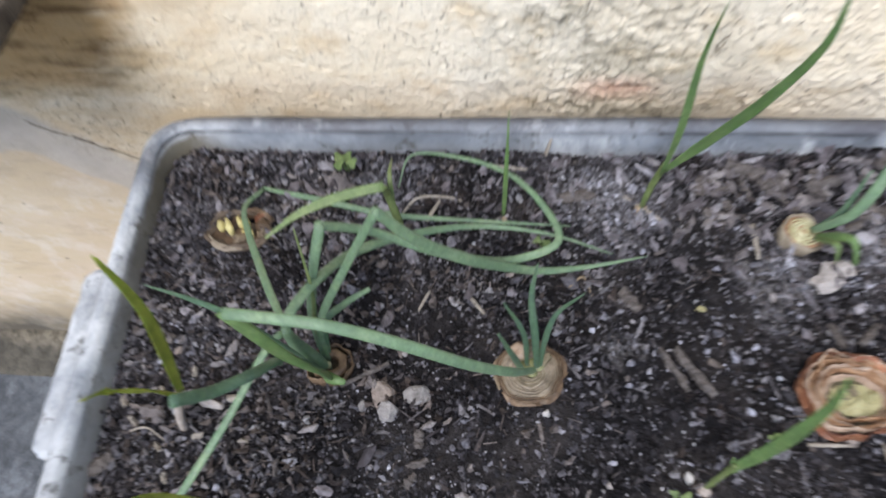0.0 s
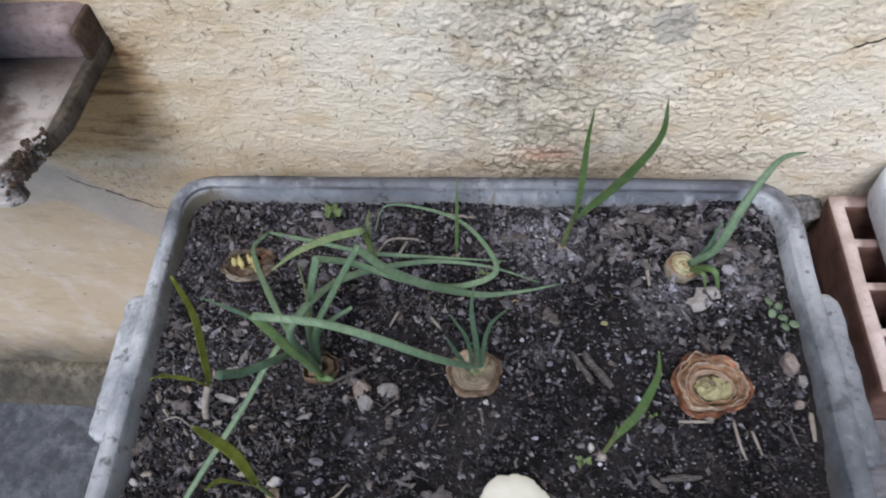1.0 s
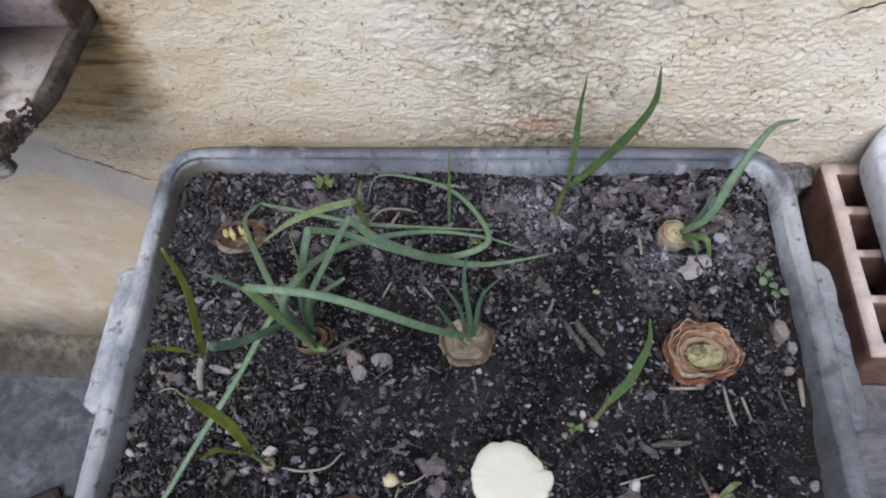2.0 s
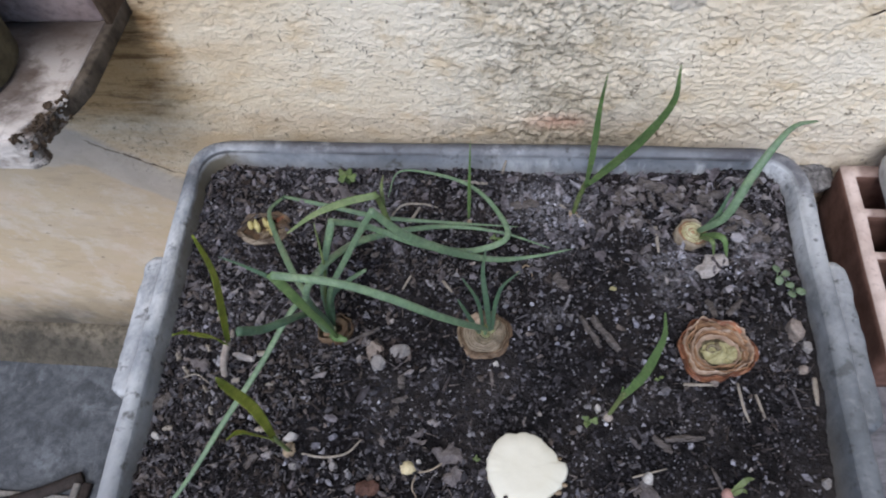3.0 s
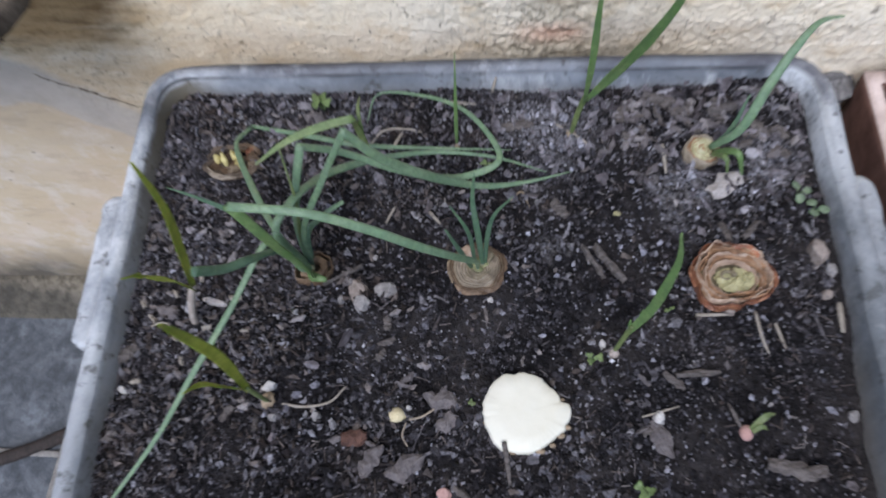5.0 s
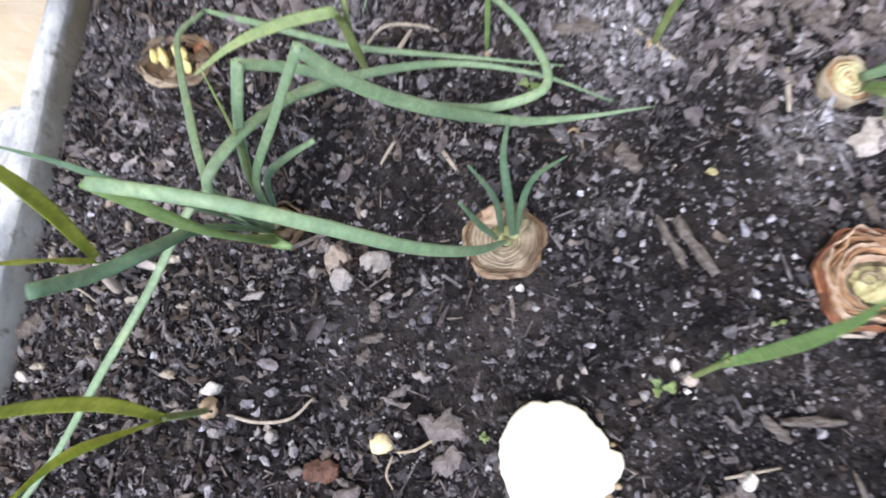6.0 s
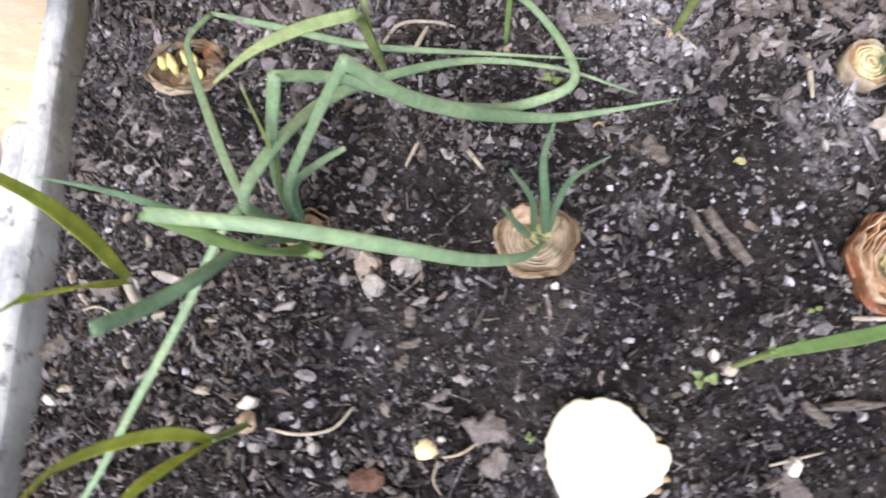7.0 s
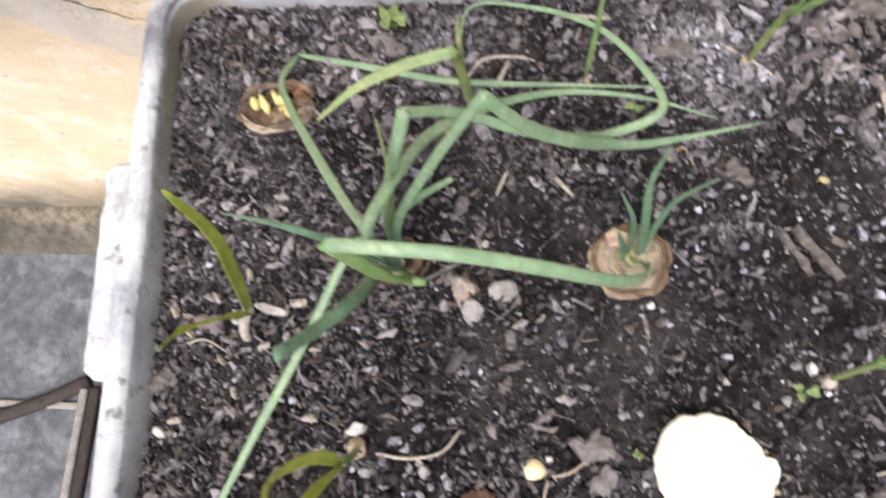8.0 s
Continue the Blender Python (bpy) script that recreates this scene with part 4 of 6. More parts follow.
BARE = [(0.198, 0.078, 0.044, 1.5), (0.120, -0.030, 0.055, 0.8), (0.055, -0.030, 0.035, 0.5), (0.310, -0.085, 0.060, 1.1), (0.235, -0.100, 0.045, 0.5), (-0.090, 0.085, 0.030, 0.9), (0.015, 0.055, 0.030, 0.8), (0.170, 0.000, 0.035, 0.6), (-0.010, 0.105, 0.022, 0.7), (-0.020, -0.075, 0.045, 0.6), (-0.120, -0.090, 0.045, 0.6), (0.330, -0.030, 0.030, 0.6), (0.270, -0.110, 0.040, 0.7), (0.225, -0.055, 0.030, 0.5), (-0.165, 0.125, 0.026, 0.8), (-0.118, 0.100, 0.018, 0.7), (0.056, 0.024, 0.020, 0.9)]


def bare(a, b):
    """Fine dark soil with few chips, in some hollows of the tub."""
    return sum(k * math.exp(-(((a - x) ** 2 + (b - y) ** 2) / r**2)) for x, y, r, k in BARE)


def patchy(a, b):
    return 0.34 + 1.3 * clumps(a, b, 8) + 0.3 * max(0.0, b - 0.06) - 0.5 * bare(a, b)


def gritty(a, b):
    return 0.06 + 0.9 * max(0.0, clumps(a, b, 21)) + 3.4 * max(0.0, b + 0.3 * a - 0.09) + 1.2 * max(0.0, -a * 6 - 0.1) - 0.35 * bare(a, b)


def ashy(a, b):
    """Where pale ash lies in crumbs."""
    return sum(k * math.exp(-(((a - x) ** 2 + (b - y) ** 2) / r**2)) for x, y, r, k in ((0.143, 0.168, 0.026, 1.0), (0.160, 0.150, 0.020, 0.7), (0.245, 0.108, 0.022, 0.85), (0.312, 0.122, 0.026, 0.7), (0.145, 0.052, 0.018, 0.15), (0.122, 0.030, 0.010, 0.3), (0.230, 0.036, 0.017, 0.32), (0.222, 0.015, 0.012, 0.2), (0.305, 0.105, 0.018, 0.35), (-0.150, 0.020, 0.022, 0.35), (0.205, 0.052, 0.016, 0.4))) * (1.1 + 1.2 * clumps(a, b, 57)) + 0.012


def leftish(a, b):
    return 0.34 + 0.9 * max(0.0, -a * 6 + 0.1) + 0.9 * max(0.0, b * 5 - 0.25) + 0.9 * clumps(a, b, 3) - 0.6 * bare(a, b) - 1.6 * max(0.0, -b - 0.05)


CLEAR = [(-0.0385, 0.0275, 0.012), (-0.124, 0.1285, 0.019), (0.0893, 0.0295, 0.0215), (0.267, 0.139, 0.0125), (0.276, 0.028, 0.0235), (0.1272, -0.0785, 0.027)]


def kept_clear(rule):
    """The rule, but for the cut faces of the onions and the white slice."""
    def inner(a, b):
        return 0.0 if any((a - x) ** 2 + (b - y) ** 2 < r * r for x, y, r in CLEAR) else rule(a, b)
    return inner


def leafy_corner(a, b):
    return (0.25 + 0.75 * max(0.0, min(1.0, (a - 0.12) * 10))) * max(0.0, min(1.0, (b - 0.055) * 12)) * (0.9 + 0.5 * clumps(a, b, 12)) * max(0.15, 1 - 0.9 * bare(a, b)) + 0.006 + 0.03 * max(0.0, clumps(a, b, 14))


def woody_side(a, b):
    return max(0.0, min(1.0, (0.06 - a) * 9)) * (0.55 + 0.9 * clumps(a, b, 44)) * max(0.25, min(1.0, (b + 0.20) * 9)) * max(0.1, 1 - 0.8 * bare(a, b)) + 0.05


def lumpy(a, b):
    return 0.26 + 0.9 * clumps(a, b, 91) + 2.2 * max(0.0, b + 0.2 * a - 0.07) + 0.8 * max(0.0, -a * 4 - 0.1) - 0.55 * bare(a, b)


def fibrous(a, b):
    return 0.45 + 0.8 * clumps(a, b, 71) + 0.5 * max(0.0, -a * 5) - 0.3 * bare(a, b)


scatter("soil_crumb", 1, 26000, lambda r, n: r.lognormal(-7.05, 0.40, (n, 1)) * r.uniform(0.5, 1.4, (n, 3)), ICO_V, ICO_F, CRUMB, "small dark soil crumbs lying in the tub", jitter=0.3, where=kept_clear(lambda a, b: 1.0))
scatter("pale_grit", 5, 9000, lambda r, n: r.lognormal(-7.15, 0.42, (n, 1)) * r.uniform(0.4, 1.5, (n, 3)), HEX_V, HEX_F, GRIT, "pale grey grit and ash strewn on the soil", jitter=0.35, where=kept_clear(gritty))
scatter("pale_dust", 7, 6000, lambda r, n: r.lognormal(-7.75, 0.38, (n, 1)) * r.uniform(0.6, 1.4, (n, 3)), CUBE_V, CUBE_F, SPECK, "tiny pale specks of grit on the soil", jitter=0.35, lift=2.0, where=kept_clear(lambda a, b: 0.5 + clumps(a, b, 31)))
scatter("ash_crumb", 9, 9000, lambda r, n: r.lognormal(-6.75, 0.38, (n, 1)) * r.uniform(0.5, 1.3, (n, 3)), ICO_V, ICO_F, ASH, "whitish crumbs of ash lying in patches on the soil", jitter=0.3, lift=0.9, where=kept_clear(ashy))
scatter("soil_clod", 2, 11000, lambda r, n: r.lognormal(-6.3, 0.42, (n, 1)) * r.uniform(0.4, 1.3, (n, 3)), ICO_V, ICO_F, CRUMB, "soil clods and grit lying in the tub", jitter=0.36, where=kept_clear(patchy))
scatter("grey_gravel", 11, 7500, lambda r, n: r.lognormal(-6.5, 0.40, (n, 1)) * r.uniform(0.5, 1.25, (n, 3)), ICO_V, ICO_F, GRAVEL, "small grey lumps and grit lying on the soil", jitter=0.34, lift=0.5, where=kept_clear(lumpy))
scatter("bark_mulch", 3, 11500, lambda r, n: np.stack([r.lognormal(-6.38, 0.52, n), r.lognormal(-6.85, 0.42, n), r.uniform(0.0003, 0.0010, n)], 1), SCRAP_V, SCRAP_F, CHIP, "grey-brown bark flakes strewn on the soil", 0.75, 0.23, 1.6, kept_clear(leftish), 0.0095)
scatter("straw_mulch", 4, 1100, lambda r, n: np.stack([r.uniform(0.003, 0.009, n), r.uniform(0.0004, 0.0010, n), r.uniform(0.0003, 0.0006, n)], 1), CUBE_V, CUBE_F, CHIP, "thin dry twigs and straw strewn on the soil", 0.25, 0.2, 2.5, kept_clear(leftish), 0.0095)
scatter("root_fibre", 10, 5200, lambda r, n: np.stack([r.uniform(0.0014, 0.0052, n), r.uniform(0.00018, 0.00042, n), r.uniform(0.00015, 0.0003, n)], 1), CUBE_V, CUBE_F, WOOD_BIT, "fine dry root fibres strewn on the soil", 0.45, 0.2, 5.0, kept_clear(fibrous), 0.0095)
scatter("leaf_mulch", 6, 3400, lambda r, n: np.stack([r.lognormal(-5.48, 0.45, n), r.lognormal(-5.9, 0.40, n), r.uniform(0.0003, 0.0008, n)], 1), SCRAP_V, SCRAP_F, MULCH, "brittle brown-grey leaf bits strewn on the soil", 0.42, 0.20, 6.0, kept_clear(leafy_corner), 0.0095)
scatter("wood_mulch", 8, 4200, lambda r, n: np.stack([r.lognormal(-6.0, 0.42, n), r.lognormal(-6.5, 0.35, n), r.uniform(0.0004, 0.0010, n)], 1), SCRAP_V, SCRAP_F, WOOD_BIT, "brown wood bits strewn over one side of the soil", 0.55, 0.23, 3.0, kept_clear(woody_side), 0.0095)


# ---- onions and sprouts ----
def cut_onion(place, r, oval, turn, layers, cut, skin, high, label, cores=((0.0, 0.0, 0.3),), tilt=(0, 0), wob=0.08, seed=1, core_mat=None, form=None, bowl=0.10, squash=1.0, pale=0.6, sink=0.0, crinkle=0.0004, plate=0.86, floor=None, span=0.80, full=0.62):
    """The root end of an onion set in the soil, its cut face up: a papery skin, nested layers and the heart."""
    x, y = place
    on = thing("cut_onion", (x, y, soil_z(x, y)), label, "onion")
    m = Matrix.Translation((x, y, soil_z(x, y) - sink)) @ pose(0, 0, 0, tilt[0], tilt[1], turn)
    out, _ = lathe([(r * 0.62, -0.014), (r * 0.93, -0.008), (r * 1.0, high * 0.35), (r * 0.985, high * 1.02), (r * 0.95, high * 1.06), (r * 0.935, high * 0.85), (r * 0.92, high * 0.3)], 72, wob, seed, oval, form)
    part("skin", moved(worn(worn(out, 0.0010, 240, seed), 0.0012, 90, seed), m), skin, on, "dry papery outer skin")
    for i in range(layers):
        step = r * span / layers
        a = r * 0.915 - step * (i + 0.25 * math.sin(i * 2.4 + seed))
        w = step * (full + 0.22 * math.sin(i * 1.7 + seed * 2))
        top = high * (0.95 - bowl * i / layers) + 0.0003 * math.sin(i * 3.1 + seed)
        prof = [(a, high * 0.1), (a, top - 0.0005), (a - w * 0.25, top), (a - w * 0.8, top - 0.0001), (a - w, top - 0.0005), (a - w * 1.02, high * 0.1)]
        b, _ = lathe(prof, 72, wob * (1.1 - 0.3 * i / layers), seed + 0.13 * i, oval * (1 + (squash - 1) * min(1.0, 1.6 * i / layers)), form, max(0.0, 0.75 - 2.2 * i / layers))
        part("layer", moved(worn(worn(b, 0.0003, 260, seed + i), crinkle, 85, seed + i), m), skin if i == 0 and layers > 2 else CUT_PALE if i / layers > pale else cut, on)
    for cx, cy, cr in cores:
        b = lump((r * cr * 1.6, r * cr * 1.3, high * 0.55), seed + cx, 0.25)
        part("heart", moved(b, m @ Matrix.Translation((cx * r, cy * r, high * 0.78))), core_mat or CORE, on, "yellow-green heart")
    floor_b, rings = lathe([(r * 0.94, high * 0.2), (r * 0.93, high * plate), (r * 0.5, high * (plate - bowl * 0.5)), (r * 0.05, high * (plate - bowl * 0.9))], 48, wob, seed, oval, form)
    floor_b.faces.new(rings[-1])
    part("base_plate", moved(floor_b, m), floor or cut, on)
    return on


mid = cut_onion((-0.0385, 0.0275), 0.0150, 0.85, 20, 1, SKIN_BROWN, SKIN_BROWN, 0.010, "brown onion base sprouting a tuft of long bent green leaves", ((-0.2, 0.0, 0.3),), (0, 8), 0.16, 2, plate=0.35, floor=DARK_CUT)
left = cut_onion((-0.1240, 0.1285), 0.0245, 0.70, 8, 2, SKIN_DARK, SKIN_DARK, 0.007, "brown cut onion with pale yellow shoots in its heart", ((0.15, -0.1, 0.2),), (-6, 0), 0.24, 5, SHOOT_YELLOW, sink=0.002, crinkle=0.0020, plate=0.66, floor=SKIN_BROWN)
centre = cut_onion((0.0888, 0.0305), 0.0212, 0.97, 0, 11, CUT_DULL, SKIN_BROWN, 0.0072, "tan cut onion with concentric rings and short green shoots", ((0.14, 0.24, 0.34), (-0.14, 0.16, 0.30), (0.30, 0.36, 0.24), (0.05, -0.02, 0.22)), (0, 0), 0.06, 8, CORE_GREEN, sink=0.002, plate=0.80, pale=0.62, crinkle=0.0012, floor=CUT_DULL, span=0.74, bowl=0.30, full=0.74)
b = worn(chunk((0.013, 0.010, 0.006), 33), 0.001, 200, 4)
part("broken_layer", moved(b, pose(0.0810, 0.0425, 0.0062, 8, -6, 25)), CUT_PINK, centre, "pale lump of a broken layer")
b = worn(chunk((0.010, 0.006, 0.005), 35), 0.001, 200, 5)
part("broken_layer", moved(b, pose(0.0985, 0.0385, 0.0060, 8, -6, 65)), CUT_PALE, centre, "pale lump of a broken layer")
for i, (a, c, k) in enumerate(((150, 215, 1.0), (222, 282, 1.02), (290, 345, 1.03), (-10, 42, 1.02), (60, 110, 0.98))):
    edge = [(0.0888 + 0.0212 * k * math.cos(radians(a + (c - a) * q / 5)), 0.0305 + 0.0208 * k * math.sin(radians(a + (c - a) * q / 5)), 0.0040 + 0.0022 * noise.noise(Vector((q, i, 9)))) for q in range(6)]
    part("skin_flap", worn(blade(edge, 0.0036, 0.14, 0.3, 0.3, face=(0, -0.4, 0.6), seed=i), 0.0014, 170, i), (CUT_TAN, SKIN_BROWN, SKIN_BROWN, SKIN_BROWN, SKIN_BROWN)[i], centre, "ragged brown skin")
right = cut_onion((0.2645, 0.1380), 0.0148, 0.95, 30, 5, CREAM_GREEN, CUT_DULL, 0.007, "pale yellow-green onion top sprouting one long leaf", ((0.2, 0.0, 0.35),), (6, 14), 0.10, 11, crinkle=0.0008, plate=0.75, floor=CUT_RUST, bowl=-0.25, pale=2.0)
RUSTY_FORM = [(2, 1.02), (26, 0.88), (63, 0.92), (84, 0.82), (105, 0.94), (127, 1.09), (152, 1.07), (170, 1.12), (190, 1.10), (210, 1.19), (233, 1.18), (256, 0.98), (285, 0.87), (306, 0.92), (330, 1.09), (345, 1.07)]
RX, RY, RR, RH = 0.2757, 0.0262, 0.0262, 0.012
rusty = thing("cut_onion", (RX, RY, soil_z(RX, RY)), "rusty orange hollowed onion with papery skin and yellow-green heart", "onion")
at = Matrix.Translation((RX, RY, soil_z(RX, RY)))


def husk(name, prof, keep, seed, material, label="", wob=0.10, crinkle=0.0016, squash=1.0, shift=(0.0, 0.0)):
    """One papery coat of the onion, with the onion's cornered outline, crinkled."""
    b, rings = lathe([(RR * r, RH * z) for r, z in prof], 84, wob, seed, squash, RUSTY_FORM, keep)
    if prof[-1][0] < 0.05:
        b.faces.new(rings[-1])
    for v in b.verts:
        a = math.atan2(v.co.y, v.co.x)
        lift = noise.noise(Vector((math.cos(a) * 2.6, math.sin(a) * 2.6, seed))) + 0.5 * noise.noise(Vector((math.cos(a) * 7, math.sin(a) * 7, seed)))
        v.co.z += RH * 0.22 * lift * max(0.0, v.co.z / RH)
    return part(name, moved(worn(worn(b, crinkle, 85, seed), 0.0006, 300, seed), at @ Matrix.Translation((*shift, 0))), material, rusty, label)


husk("skin", [(0.62, -1.0), (0.95, -0.6), (1.02, 0.3), (1.0, 0.92), (0.99, 0.98), (0.97, 0.92), (0.95, 0.3)], 1.0, 14, SKIN_RUST, "dry papery outer skin", crinkle=0.0022)
for i, (r, z, keep, oval, material) in enumerate(((0.95, 1.08, 1.0, 1.0, CUT_PINK), (0.88, 0.98, 0.95, 1.0, CUT_RUST), (0.82, 0.90, 0.85, 0.98, CUT_RUST), (0.765, 0.80, 0.75, 0.95, CUT_PINK), (0.71, 0.72, 0.6, 0.90, CUT_RUST), (0.65, 0.66, 0.45, 0.82, CUT_PINK))):
    off = (0.0011 * math.sin(i * 2.1), -0.0004 * i + 0.0006 * math.cos(i * 1.7))
    husk("layer", [(r + 0.01, 0.1), (r, z - 0.03), (r - 0.012, z), (r - 0.026, z - 0.04), (r - 0.06, 0.45), (r - 0.10, 0.28)], keep, 15.2 + 1.1 * i, material, "", 0.12, 0.0022 - 0.0001 * i, oval, off)
husk("core_plate", [(0.58, 0.34), (0.36, 0.42), (0.02, 0.44)], 0.2, 20, CORE, squash=0.66, crinkle=0.0018, shift=(0.0015, -0.003))
husk("base_plate", [(0.90, 0.25), (0.62, 0.30), (0.3, 0.28), (0.02, 0.28)], 0.8, 19, HOLLOW)
for i, (u, v, size) in enumerate(((-0.30, -0.12, 0.24), (0.08, -0.20, 0.20), (0.36, -0.02, 0.22), (0.0, 0.06, 0.16))):
    b = worn(worn(lump((RR * size * 1.7, RR * size * 1.3, RH * 0.5), 90 + i, 0.5, 3), 0.0014, 260, i), 0.0008, 600, i)
    part("heart", moved(b, pose(RX + RR * u, RY + RR * v, soil_z(RX, RY) + RH * 0.36, 0, 0, 40 * i)), (CORE, CORE, CORE, CUT_PALE)[i], rusty, "curled yellow-green heart")
curl = [(RX + RR * (-0.22 + 0.2 * (1 - 0.08 * k) * math.cos(0.8 * k)), RY + RR * (-0.06 + 0.16 * (1 - 0.08 * k) * math.sin(0.8 * k)), soil_z(RX, RY) + RH * 0.55) for k in range(8)]
part("heart", worn(blade(curl, 0.0022, 1.3, 0.5, 0.8, face=(0, 0, 1), seed=4), 0.0006, 300, 3), CUT_PALE, rusty, "curled pale heart")
for i, (a, c) in enumerate(((120, 150), (165, 200), (215, 262), (285, 325), (340, 395), (60, 110), (35, 92))):
    edge = []
    for k in range(6):
        d = radians(a + (c - a) * k / 5)
        q = RR * np.interp(math.degrees(d) % 360, [e for e, _ in RUSTY_FORM], [f for _, f in RUSTY_FORM]) * (0.90 if i == 6 else 1.0 + 0.03 * (i % 3 - 1))
        edge.append((RX + q * math.cos(d), RY + q * math.sin(d), (0.0135 if i == 6 else 0.0085) + 0.002 * noise.noise(Vector((k, i, 0)))))
    part("skin_flap", blade(edge, 0.0050, 0.10, 0.4, 0.4, face=(0.3 * (i % 3 - 1), -0.3, 0.4), seed=i), SKIN_ORANGE if i == 6 else SKIN_RUST, rusty, "curled papery skin")

for i, (u, v, size) in enumerate(((-0.55, 0.02, 0.0085), (-0.30, -0.02, 0.0105), (-0.02, 0.16, 0.0080), (0.20, 0.10, 0.0105), (0.36, -0.22, 0.0085))):
    b = lump((size * (0.65, 0.45, 0.6, 0.55, 0.4)[i], size * (1.0, 1.3, 1.2, 0.9, 1.2)[i], size * 1.0), 20 + i, 0.5)
    part("shoot", moved(b, pose(-0.1245 + u * 0.0245, 0.1290 + v * 0.0245, 0.0075, 30, 12 * (i - 1), 20 + 9 * i)), SHOOT_YELLOW, left, "bright yellow shoot")
for i, (a, c, r) in enumerate(((200, 285, 1.02), (285, 340, 1.0), (20, 95, 0.98), (120, 175, 1.0))):
    edge = [(-0.1240 + 0.0245 * r * math.cos(radians(a + (c - a) * q / 5)), 0.1285 + 0.0172 * r * math.sin(radians(a + (c - a) * q / 5)), 0.0062 + 0.0018 * noise.noise(Vector((q, i, 3)))) for q in range(6)]
    part("skin_flap", worn(blade(edge, 0.0050 if i == 0 else 0.0042, 0.16, 0.3, 0.3, face=(0, -0.4, 1), seed=i), 0.0012, 160, i), (CUT_DULL, SKIN_DARK, SKIN_BROWN, SKIN_DARK)[i], left, "ragged papery skin")
for i, (u, v, c) in enumerate(((0.62, 0.20, 0.0085), (0.50, 0.42, 0.0070), (0.66, -0.10, 0.0065), (-0.10, 0.38, 0.0060), (0.05, -0.30, 0.0075))):
    b = worn(worn(lump((c * 1.3, c, c * 0.7), 130 + i, 0.5, 3), 0.0014, 220, i), 0.0007, 500, i)
    part("broken_layer", moved(b, pose(-0.1240 + u * 0.0245, 0.1285 + v * 0.0245, 0.0050, 0, 0, 50 * i)), (SKIN_BROWN, SKIN_RUST, CUT_TAN, CUT_TAN, CUT_TAN)[i], left, "crumpled rest of an inner layer")


def leaf(parent, points, width, material=ONION_GREEN, **k):
    return part("leaf", blade(points, width, **k), material, parent)


# the middle onion's tuft
FORK = (-0.0425, 0.0182, 0.0850)
part("sheath", blade([(-0.0425, 0.0270, -0.004), (-0.0440, 0.0240, 0.030), (-0.0438, 0.0200, 0.060), FORK], 0.0105, 0.85, 0.42, 0.9, seed=50), ONION_GREEN, mid, "pale green leaf sheath")
# a leaf that leans over the soil, kinks on it and lies down
leaf(mid, [(-0.0415, 0.0185, 0.0850), (-0.0620, 0.0460, 0.0682), (-0.0828, 0.0766, 0.0505), (-0.1026, 0.1074, 0.0344), (-0.1179, 0.1375, 0.0205), (-0.1148, 0.1645, 0.0055)], 0.0058, tip=0.6, seed=5)
leaf(mid, [(-0.1152, 0.1650, 0.0055), (-0.0665, 0.1528, 0.0090), (-0.0138, 0.1428, 0.0070), (0.0497, 0.1393, 0.0070), (0.1130, 0.1335, 0.0120)], 0.0046, root=0.6, tip=0.14, seed=6)
# two tall leaves, bent over at the top
leaf(mid, [(-0.0400, 0.0310, 0.0060), (-0.0334, 0.0348, 0.0558), (-0.0104, 0.0485, 0.1002), (0.0150, 0.0551, 0.1480)], 0.0050, root=0.75, blunt=True, seed=10)
leaf(mid, [(0.0140, 0.0543, 0.1482), (0.0300, 0.0572, 0.1166), (0.0493, 0.0675, 0.0819), (0.0710, 0.0809, 0.0481), (0.0966, 0.0926, 0.0225), (0.1289, 0.1017, 0.0150), (0.1600, 0.1030, 0.0270)], 0.0068, root=0.8, tip=0.06, seed=11)
leaf(mid, [(-0.0420, 0.0310, 0.0060), (-0.0400, 0.0403, 0.0514), (-0.0315, 0.0490, 0.0895), (-0.0210, 0.0618, 0.1225)], 0.0062, root=0.75, blunt=True, seed=8)
leaf(mid, [(-0.0222, 0.0614, 0.1222), (-0.0015, 0.0734, 0.0983), (0.0290, 0.0749, 0.0765), (0.0536, 0.0812, 0.0551), (0.0780, 0.0934, 0.0349), (0.1045, 0.1080, 0.0345), (0.0940, 0.1369, 0.0321), (0.0696, 0.1640, 0.0299), (0.0331, 0.1856, 0.0191), (-0.0037, 0.1932, 0.0113), (-0.0117, 0.1672, 0.0056)], 0.0054, root=0.9, tip=0.12, seed=9)
# a long arching leaf out of the sheath
leaf(mid, [(-0.0430, 0.0170, 0.0780), (-0.0400, 0.0240, 0.0900), (-0.0288, 0.0492, 0.0862), (-0.0167, 0.0835, 0.0589), (0.0120, 0.1117, 0.0335), (0.0518, 0.1301, 0.0147), (0.0993, 0.1292, 0.0080), (0.1414, 0.1159, 0.0060)], 0.0062, root=0.85, tip=0.1, seed=12)
leaf(mid, [(-0.0402, 0.0339, 0.0060), (-0.0383, 0.0450, 0.0329), (-0.0230, 0.0520, 0.0480), (-0.0065, 0.0573, 0.0586)], 0.0046, tip=0.6, seed=13)
leaf(mid, [(-0.0410, 0.0340, 0.0060), (-0.0387, 0.0358, 0.0472), (-0.0320, 0.0422, 0.0843), (-0.0303, 0.0527, 0.1328)], 0.0030, OLIVE_GREEN, tip=0.25, seed=14)
